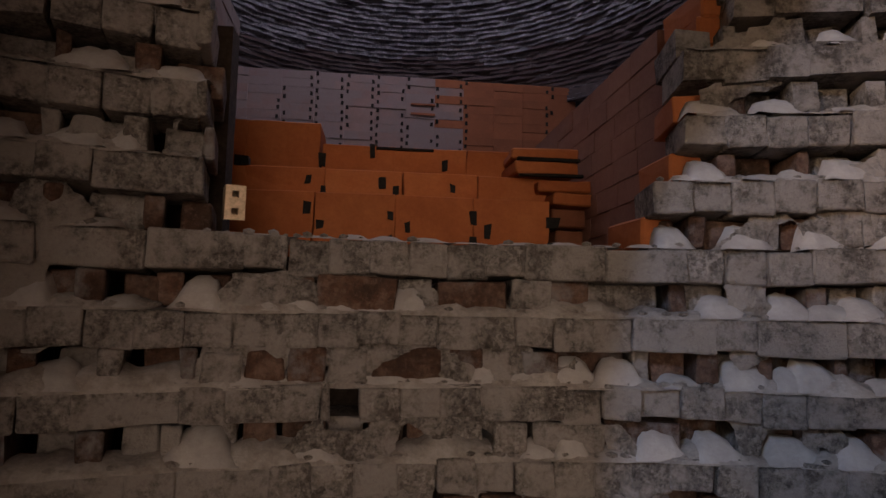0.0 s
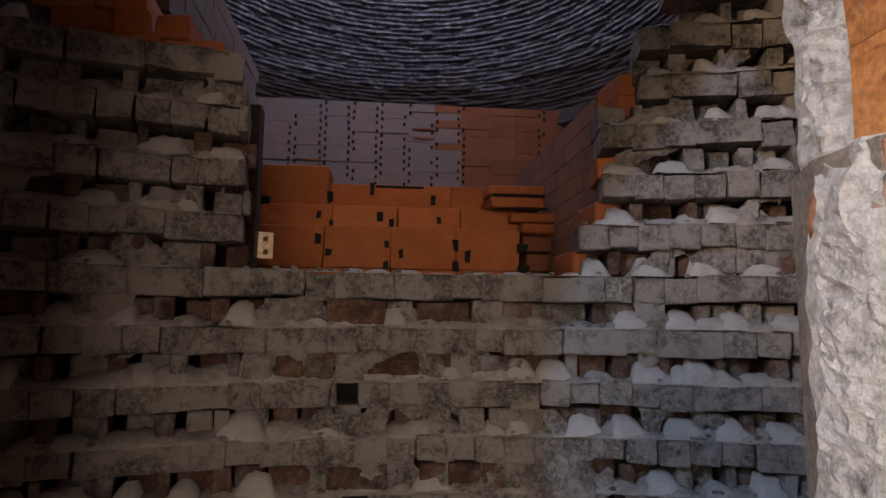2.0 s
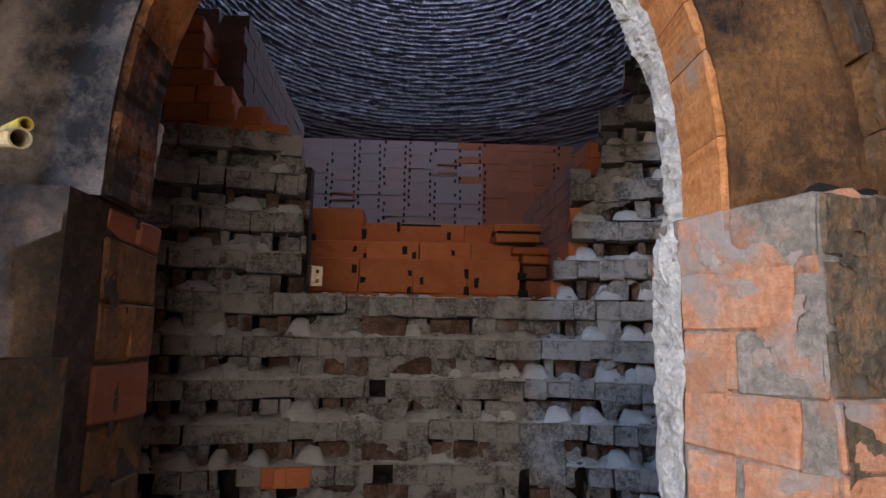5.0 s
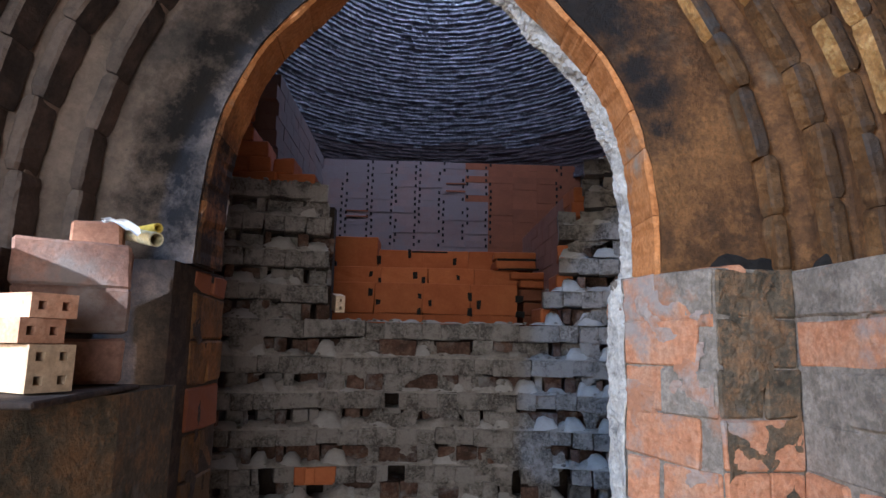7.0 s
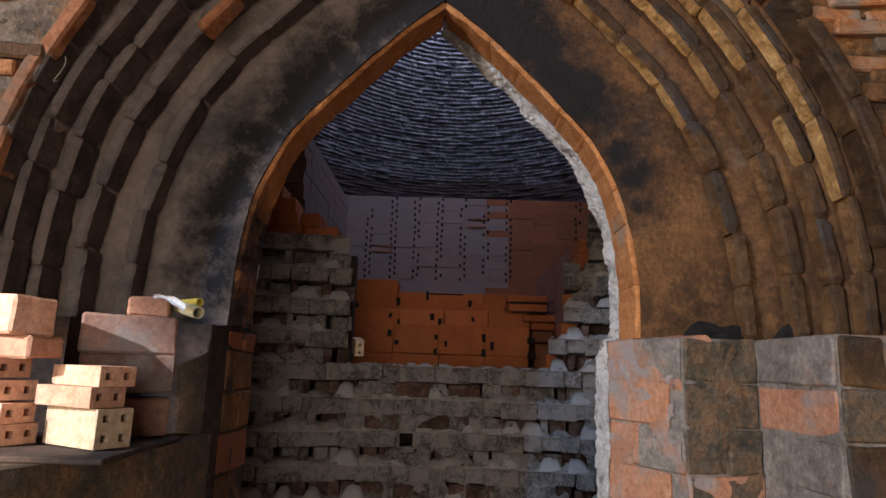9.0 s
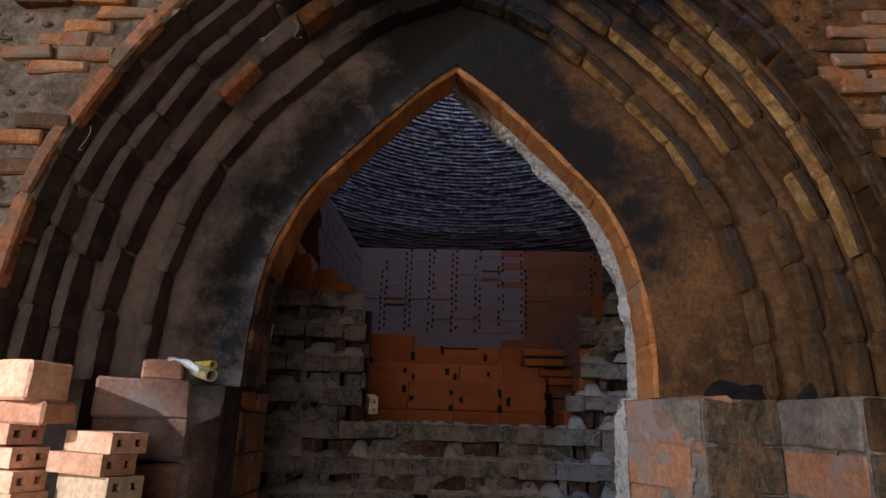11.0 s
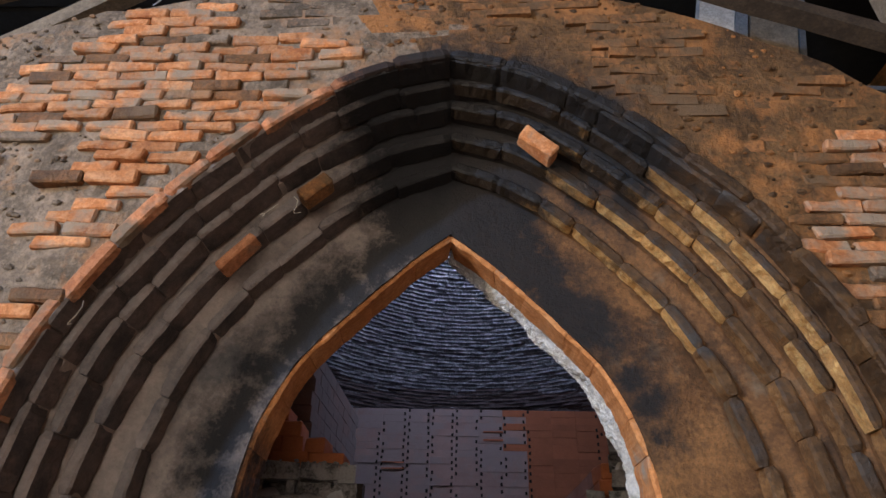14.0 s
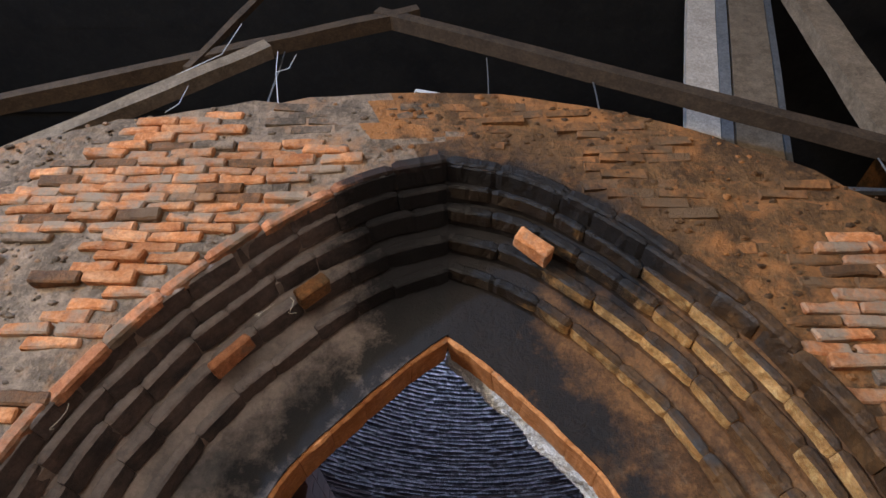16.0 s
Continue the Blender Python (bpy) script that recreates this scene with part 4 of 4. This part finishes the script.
side_stack("violet ash-dusted brick stack beside the opening", -1.7, -0.92, 1.62, 3.05, 3.05, M_PURPLE, -0.80, 0)

# ---- chamber wall and corbelled dome ----
CX, CY = 0.1, 4.0
bm = bmesh.new()
SEG = 300


def dome_r(z):
    return 2.62 - 0.70 * (z - 3.85) - 0.115 * (z - 3.85) ** 2


prev = None
z, h = 3.72, 0.037
first = None
level = 0
while z < 5.9:
    r = dome_r(z) if z > 3.85 else 2.62
    inner = []
    for i in range(SEG):
        a = 2 * math.pi * i / SEG
        w = 0.016 * noise.noise(Vector((math.cos(a) * 9, math.sin(a) * 9, level * 1.7))) + 0.02 * noise.noise(Vector((math.cos(a) * 40, math.sin(a) * 40, level * 3.1)))
        dz = 0.006 * noise.noise(Vector((math.cos(a) * 14, math.sin(a) * 14, level * 2.3)))
        c, s = math.cos(a) * (r + w), math.sin(a) * (r + w)
        inner.append((bm.verts.new((CX + c, CY + s, z + dz)), bm.verts.new((CX + c * 0.997, CY + s * 0.997, z + h * 0.88 + dz))))
    for i in range(SEG):
        j = (i + 1) % SEG
        # the lowest courses take a darker violet-brown, with a wavering upper edge
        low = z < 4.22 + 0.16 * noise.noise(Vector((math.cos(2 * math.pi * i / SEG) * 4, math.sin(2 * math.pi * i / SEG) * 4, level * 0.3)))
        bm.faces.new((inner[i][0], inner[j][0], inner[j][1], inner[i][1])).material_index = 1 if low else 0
        if prev:
            bm.faces.new((prev[i][1], prev[j][1], inner[j][0], inner[i][0]))
    prev = inner
    z += h
    level += 1
dome = tagged(obj("ceiling_dome", mesh_of("ceiling_dome", bm), M_DOME), "grey corbelled brick dome of the kiln chamber", "dome", kind="structure")
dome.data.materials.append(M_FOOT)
bm = bmesh.new()
n = 120
ring0, ring1 = [], []
for i in range(n + 1):
    a = math.radians(-90) + 2 * math.pi * i / n
    if abs(math.sin((a + math.pi / 2) / 2)) < 0.115:
        ring0.append(None), ring1.append(None)
        continue
    ring0.append(bm.verts.new((CX + 3.5 * math.cos(a), CY + 3.5 * math.sin(a), 0)))
    ring1.append(bm.verts.new((CX + 3.5 * math.cos(a), CY + 3.5 * math.sin(a), 3.73)))
for i in range(n):
    if ring0[i] and ring0[i + 1]:
        bm.faces.new((ring0[i], ring0[i + 1], ring1[i + 1], ring1[i]))
up = [bm.verts.new((CX + 2.6 * math.cos(math.radians(-90) + 2 * math.pi * i / n), CY + 2.6 * math.sin(math.radians(-90) + 2 * math.pi * i / n), 3.73)) for i in range(n)]
lo = [bm.verts.new((CX + 3.6 * math.cos(math.radians(-90) + 2 * math.pi * i / n), CY + 3.6 * math.sin(math.radians(-90) + 2 * math.pi * i / n), 3.74)) for i in range(n)]
for i in range(n):
    bm.faces.new((up[i], up[(i + 1) % n], lo[(i + 1) % n], lo[i]))
tagged(obj("wall_chamber", mesh_of("wall_chamber", bm), M_DOME), "round brick wall of the kiln chamber", "wall", kind="structure")

bm = bmesh.new()
n = 140
skin = []
for i in range(n + 1):
    a = math.radians(-90 + 37) + math.radians(360 - 74) * i / n
    skin.append([bm.verts.new((CX + r * math.cos(a), CY + r * math.sin(a), z)) for r, z in ((4.25, 0), (4.22, 1.2), (4.15, 2.4), (4.0, 3.3), (3.55, 3.9), (2.9, 4.5), (2.2, 5.1), (1.4, 5.8), (0.95, 6.05), (0.66, 6.05), (0.63, 5.88))])
for a, c in zip(skin, skin[1:]):
    for j in range(len(a) - 1):
        bm.faces.new((a[j], c[j], c[j + 1], a[j + 1]))
rough(bm, 0.02, 3.0)
tagged(obj("wall_kiln_outer", mesh_of("wall_kiln_outer", bm), M_MORTAR), "round weathered outer brick wall of the kiln", "wall", kind="structure")

# ---- pile of loose bricks on the west ledge ----
def place(ob, *p):
    ob.matrix_basis = pose(*p)
    return ob


board = thing("board", "thin black board under the loose bricks", "board")
bm = worn_box(0.62, 0.40, 0.014, 0.003, 0.003, 5)
part("plank", bm, M_BLACKJAMB, board)
board.matrix_basis = pose(-0.91, -0.33, 1.508, 0, 0, 3)


def solid_brick(label, size, p, material=M_PILE):
    ob = thing("loose_brick", label, "brick", "loose bricks on the ledge")
    part("clay_body", worn_box(*size, 0.006, 0.004, round(p[2] * 999)), material, ob)
    ob.matrix_basis = pose(*p)


for i, (z, w) in enumerate(((1.562, 0.20), (1.665, 0.21), (1.762, 0.215))):
    solid_brick("dusty reddish block in a pile on the ledge", (w, 0.15, 0.092), (-0.748 - 0.004 * i, -0.150, z, 0, 0, 27 + random.uniform(-2, 2)), M_BLOCK)
solid_brick("small broken red brick on the pile", (0.10, 0.07, 0.05), (-0.73, -0.12, 1.834, 0, 0, 20))
four = two_hole_brick("hollow_brick", 0.18, 0.08, 0.08, M_PALE, "orange four-bore brick lying in the loose pile", 4)
tagged(four, group="loose bricks on the ledge")
place(four, -0.715, -0.36, 1.557, 0, 0, -28)
two = two_hole_brick("hollow_brick", 0.18, 0.08, 0.042, M_SUNNY, "dusty two-bore brick lying in the loose pile")
tagged(two, group="loose bricks on the ledge")
place(two, -0.735, -0.37, 1.620, 0, 0, -25)
copy_thing(two, pose(-0.72, -0.355, 1.663, 0, 0, -30))
copy_thing(two, pose(-0.96, -0.36, 1.675, 0, 0, -20))
copy_thing(two, pose(-0.93, -0.35, 1.537, 0, 0, -22))
copy_thing(two, pose(-0.94, -0.36, 1.580, 0, 0, -16))
copy_thing(two, pose(-0.95, -0.34, 1.627, 0, 0, -24))
solid_brick("dusty red brick across the pile", (0.19, 0.09, 0.045), (-0.91, -0.36, 1.72, 0, 0, -12))
solid_brick("sunlit pale brick on top of the pile", (0.19, 0.10, 0.085), (-0.93, -0.36, 1.786, 0, 0, -22), M_SUNNY)

# ---- plastic pipe end with its torn sheet ----
pipe = thing("plastic_pipe", "cut yellowed plastic pipe with torn white sheet on bricks", "pipe")


def tube(bm, p0, p1, r, seg=16, wall=0.003):
    a, b = Vector(p0), Vector(p1)
    q = (b - a).to_track_quat("Z", "Y")
    rws = []
    for p, rr in ((a, r), (b, r), (b, r - wall), (a, r - wall)):
        rws.append([bm.verts.new(p + q @ Vector((rr * math.cos(2 * math.pi * i / seg), rr * math.sin(2 * math.pi * i / seg), 0))) for i in range(seg)])
    for k in range(4):
        for i in range(seg):
            bm.faces.new((rws[k][i], rws[k][(i + 1) % seg], rws[(k + 1) % 4][(i + 1) % seg], rws[(k + 1) % 4][i]))


bm = bmesh.new()
tube(bm, (-0.69, -0.07, 1.848), (-0.585, -0.16, 1.822), 0.016)
part("tube", bm, M_PIPE, pipe)
bm = bmesh.new()
tube(bm, (-0.66, -0.085, 1.852), (-0.592, -0.14, 1.851), 0.011)
part("tube", bm, M_YELLOW, pipe, "yellow plastic tube")
bm = bmesh.new()
bmesh.ops.create_grid(bm, x_segments=18, y_segments=8, size=1.0)
for v in bm.verts:
    x, y = v.co.x, v.co.y
    v.co = Vector((-0.655 + 0.045 * x, -0.172 - 0.01 * x - 0.012 * y * y, 1.846 - 0.014 * x + (0.007 + 0.0055 * x + 0.0015 * math.sin(5 * x)) * y + 0.008 * (1 - x * x) + 0.006 * noise.noise(Vector((x * 2.5, y * 2.0, 1)))))
part("sheet", bm, M_WEB, pipe, "torn white plastic sheet")

# ---- black lumps painting dark sooty hollows at the foot of the rings ----
for x, y, w, h in ((0.85, 0.10, 0.10, 0.068), (1.03, 0.01, 0.065, 0.05)):
    hollow = thing("soot_hollow", "black lump standing in for a sooty hollow above the pier ledge", "hollow")
    bm = bmesh.new()
    bmesh.ops.create_icosphere(bm, subdivisions=3, radius=1.0)
    for v in bm.verts:
        v.co = Vector((v.co.x * w, v.co.y * 0.02, max(v.co.z, -0.1) * h * (1.0 + 0.5 * noise.noise(Vector((v.co.x * 2.5, 1, x * 9))))))
    rough(bm, 0.014, 22.0, x)
    part("soot", bm, M_DARK, hollow)
    hollow.matrix_basis = pose(x, y, 1.80)

# ---- roof timbers over the kiln ----
def beam(label, p0, p1, w, h, material=M_WOOD, name="roof_beam"):
    ob = thing(name, label, "beam", "roof timbers")
    a, b = Vector(p0), Vector(p1)
    bm = bmesh.new()
    n = 14
    q = (b - a).to_track_quat("X", "Z").to_matrix().to_4x4()
    m = Matrix.Translation((a + b) / 2) @ q
    ln = (b - a).length
    rws = []
    for i in range(n + 1):
        x = (i / n - 0.5) * ln
        r = []
        for dy, dz in ((-w, -h), (-w * 0.9, h), (w * 0.9, h), (w, -h)):
            r.append(bm.verts.new((x, dy / 2 + 0.008 * noise.noise(Vector((x * 3, dy * 9, 1))), dz / 2 + 0.01 * noise.noise(Vector((x * 2, dz * 9, 4))))))
        rws.append(r)
    for r, s in zip(rws, rws[1:]):
        for i in range(4):
            bm.faces.new((r[i], r[(i + 1) % 4], s[(i + 1) % 4], s[i]))
    bm.faces.new(rws[0])
    bm.faces.new(list(reversed(rws[-1])))
    bmesh.ops.recalc_face_normals(bm, faces=bm.faces[:])
    part("timber", bm, material, ob)
    ob.matrix_basis = m
    return ob


beam("grey weathered roof rafter", (-3.6, 0.8, 4.98), (-0.30, 0.8, 6.24), 0.12, 0.09)
beam("grey weathered roof rafter", (-0.62, 0.8, 6.22), (3.6, 0.8, 4.14), 0.12, 0.095)
beam("pale slanting roof brace", (-3.0, 0.72, 4.30), (-1.36, 0.74, 5.69), 0.10, 0.12, M_TAN)
beam("thin roof brace with cobwebs", (-1.90, 0.75, 5.45), (-1.55, 0.75, 6.6), 0.05, 0.06)
beam("pale slanting roof brace", (2.79, 0.9, 6.83), (2.78, 0.9, 4.77), 0.14, 0.22, M_TAN)
beam("thin grey pole behind the kiln top", (1.2, 1.6, 5.15), (4.2, 1.6, 5.0), 0.04, 0.04, M_METAL)
for x, z0, z1 in ((0.22, 4.4, 5.7), (0.95, 4.3, 5.4), (2.55, 3.6, 4.6), (-1.3, 4.6, 5.9)):
    beam("thin steel wire hanging under the roof", (x, 0.85, z0), (x + 0.01, 0.85, z1), 0.009, 0.009, M_METAL, "hanging_wire")
post = thing("roof_post", "pale and tan board-clad post with steel edges", "post", "roof timbers")
for i, (x, w, material, name) in enumerate(((-0.24, 0.24, M_BOARD, "board"), (-0.07, 0.09, M_METAL, "steel_edge"), (0.14, 0.30, M_TAN, "board"), (0.33, 0.05, M_METAL, "steel_edge"))):
    bm = bmesh.new()
    add_box(bm, x - w / 2, x + w / 2, -0.05 - 0.01 * i, 0.05, -1.6, 1.6, 0.008)
    bmesh.ops.subdivide_edges(bm, edges=bm.edges[:], cuts=3, use_grid_fill=True)
    rough(bm, 0.01, 5.0)
    part(name, bm, material, post)
post.matrix_basis = pose(2.24, 1.3, 6.1, 0, 13, 0)

# ---- bricks of walls and piers ----
course_bricks(pier_east, 0.562, 0.21, 0.688, -0.058, 0.86, 1.804, 0.118, 0.24, 0.05, lambda r, s: M_JAMB if s < 0.42 or r < 5 or random.random() < 0.2 else M_PIER)
course_bricks(pier_east, 0.690, -0.057, 0.898, -0.027, 0.86, 1.804, 0.118, 0.22, 0.05, lambda r, s: M_JAMB if r == 4 else M_MOSSY if r > 3 else random.choice((M_JAMB, M_MOSSY)))
course_bricks(pier_east, 0.902, -0.030, 0.913, -0.352, 0.86, 1.804, 0.118, 0.32, 0.05, lambda r, s: (M_JAMB, M_PIER, M_PIER, M_JAMB, M_PIER, M_PIER, M_JAMB, M_PIER)[r % 8])
course_bricks(pier_east, 0.916, -0.357, 1.7, -0.333, 0.86, 1.804, 0.118, 0.24, 0.05, lambda r, s: random.choice((M_MOSSY, M_RING, M_RING, M_FACE)))
course_bricks(pier_west, -0.63, 0.20, -0.63, 0.455, 0.86, 1.80, 0.125, 0.27, 0.04, lambda r, s: M_RUST if r % 3 == 1 else M_DULL)
course_bricks(ledge_west, -2.0, -0.62, -0.745, -0.62, 0.86, 1.49, 0.12, 0.24, 0.05, lambda r, s: random.choice((M_MOSSY, M_MOSSY, M_DULL, M_JAMB)))

crust(pier_east, 0.562, 0.21, 0.688, -0.057, 0.86, 1.80, M_SMEAR, -0.02, 3.0, "pale pinkish mortar smeared over the bricks")
crust(pier_east, 0.690, -0.059, 0.898, -0.029, 0.86, 1.80, M_MOSSY, 0.2, 8.0, "dark mossy mortar smeared over the bricks")
crust(pier_east, 0.902, -0.032, 0.913, -0.35, 0.86, 1.80, M_PIER, -0.28, 14.0, "grey mortar smeared over the bricks")
crust(pier_west, -0.63, 0.07, -0.63, 0.455, 0.86, 1.80, M_BLACKJAMB, -0.3, 19.0, "black soot crust")

# weathered courses of the front above the arch
outer_pts = full_arch(1.185, 3.42, 0.95, 40)


def arch_z(x):
    best = 0.0
    for (ax, az), (bx, bz) in zip(outer_pts, outer_pts[1:]):
        if min(ax, bx) <= x <= max(ax, bx):
            best = az + (bz - az) * (x - ax) / (bx - ax + 1e-9)
    return best


rest, dull, dusty = bmesh.new(), bmesh.new(), bmesh.new()
count = 0
z, row = 1.86, 0
while z < 3.74:
    x = -2.3 + (0.08 if row % 2 else 0.0) + random.uniform(-0.02, 0.02)
    while x < 2.3:
        w = 0.16
        c = x + w / 2
        clear = abs(c - MID) > 1.2 or z > arch_z(c) + 0.03
        if clear and z < top_z(c) - 0.05 and bare_strip(c, z) < 0.3:
            n1 = noise.noise(Vector((c * 2.3 + 4, z * 2.3, 2.2))) + 0.55 * noise.noise(Vector((c * 4.5, z * 5.5, 5.2)))
            patch = max(0.98 - abs(c + 0.86) / 0.62 - max(0.0, z - 3.32) * 2.6, 0.75 - abs(c - 1.32) / 0.4 - max(0.0, z - 2.85) * 1.8)
            bright = patch + 0.85 * n1 > 0.10
            plane = -0.272 + 0.05 * max(0.0, abs(c) - 1.0) ** 2 + 0.022 * noise.noise(Vector((c * 2.1 + 3, z * 2.1, 7))) + 0.012 * noise.noise(Vector((c * 9, z * 9, 2)))
            y = plane + 0.035 - random.uniform(0.004, 0.012) - (0.01 if random.random() < 0.12 else 0.0) + (-0.006 if bright else 0.007 + max(0.0, 0.03 * (0.2 - n1)))
            if bright or random.random() < 0.93:
                if count < 300 and abs(c) < 1.7 and z > 2.2 and bright:
                    brick(wall_front, c, y, z, random.choice((0.159, 0.157, 0.150, 0.160)), 0.07, random.choice((0.0405, 0.0425)), M_DULL if random.random() < (0.45 if c > 0 else 0.12) else M_RUBBLE if random.random() < 0.08 else M_FACE, random.uniform(-2, 2), random.uniform(-1.5, 1.5), random.uniform(-2, 2), bev=0.006, jit=0.006)
                    count += 1
                else:
                    add_box(rest if bright else dusty if c < -0.2 + 0.4 * n1 else dull, -0.075, 0.075, -0.035, 0.035, -0.0195, 0.0195, 0.004, pose(c, y, z, 0, random.uniform(-3, 3), random.uniform(-3, 3)))
        x += 0.163
    z += 0.0435
    row += 1
tagged(part("brick_rest", rest, M_FACE, wall_front), kind="stuff")
tagged(part("brick_rest", dull, M_DULL, wall_front), kind="stuff")
tagged(part("brick_rest", dusty, M_RUBBLE, wall_front), kind="stuff")

# a brick that has slipped out of the arch, and one clean one
brick(wall_front, 0.315, -0.10, 3.135, 0.14, 0.07, 0.055, M_FACE, 8, 40, 6)
brick(wall_front, -0.44, -0.045, 2.985, 0.12, 0.07, 0.05, M_DULL, 0, -42, 0)
brick(wall_front, -0.66, -0.044, 2.735, 0.15, 0.07, 0.03, M_RIM, 0, -52, 0)

# ---- straws and cobweb threads caught on the bricks ----
for x, y, z, dx, dz, n in ((-0.574, -0.16, 2.80, 0.05, 0.05, 7), (-0.47, -0.17, 2.86, 0.03, -0.06, 6), (-0.93, -0.31, 2.43, -0.02, -0.07, 6)):
    straw = thing("straw", "dry bent straw caught on the arch bricks", "straw", "straws on the arch")
    bm = bmesh.new()
    pts = [Vector((x + dx * i / n + 0.012 * math.sin(i * 1.3), y - 0.008 * math.sin(i), z + dz * i / n + 0.014 * math.cos(i * 1.1))) for i in range(n)]
    for a, c in zip(pts, pts[1:]):
        tube(bm, a, c, 0.0009, 5, 0.0004)
    part("stalk", bm, M_STRAW, straw)
for pts in (((-1.63, 0.72, 5.995), (-1.68, 0.72, 5.596), (-1.982, 0.72, 5.306)), ((-1.276, 0.72, 5.618), (-1.236, 0.72, 5.351), (-1.156, 0.72, 5.025)), ((-1.135, 0.72, 5.58), (-1.157, 0.72, 5.413), (-1.236, 0.72, 5.37)), ((-1.812, 0.72, 5.333), (-1.82, 0.72, 5.027), (-1.884, 0.72, 4.942))):
    web = thing("cobweb", "grey cobweb strand hanging from the roof timbers", "cobweb", "cobwebs under the roof")
    bm = bmesh.new()
    for a, c in zip(pts, pts[1:]):
        tube(bm, a, c, 0.0035, 5, 0.0015)
    part("strand", bm, M_WEB, web)
scrap = thing("white_scrap", "white broken plastic scrap on the kiln top", "scrap")
part("sheet", worn_box(0.20, 0.10, 0.02, 0.003, 0.006, 3), M_WEB, scrap)
scrap.matrix_basis = pose(-0.03, -0.20, 3.805, 6, 3, 10)

# lumps of old mortar that stick out of the front
bm, grey = bmesh.new(), bmesh.new()
for _ in range(2000):
    x, z = random.uniform(-1.7, 1.7), random.uniform(2.0, 3.75)
    if (abs(x - MID) > 1.22 or z > arch_z(x) + 0.05) and z < top_z(x):
        r = random.choice((0.004, 0.006, 0.009, 0.013))
        y = -0.272 + 0.05 * max(0.0, abs(x) - 1.0) ** 2 + 0.022 * noise.noise(Vector((x * 2.1 + 3, z * 2.1, 7))) + 0.012 * noise.noise(Vector((x * 9, z * 9, 2)))
        lump = bmesh.ops.create_icosphere(grey if x < -0.2 else bm, subdivisions=1, radius=1.0)
        for v in lump["verts"]:
            v.co = Vector((x + v.co.x * r * random.uniform(0.8, 1.6), y + v.co.y * r * 0.7, z + v.co.z * r * random.uniform(0.6, 1.1)))
tagged(part("mortar_lump", bm, M_MORTAR, wall_front, "crumbling brown mortar"), kind="stuff")
tagged(part("mortar_lump", grey, M_RUBBLE, wall_front, "grey dusty crumbs of mortar"), kind="stuff")
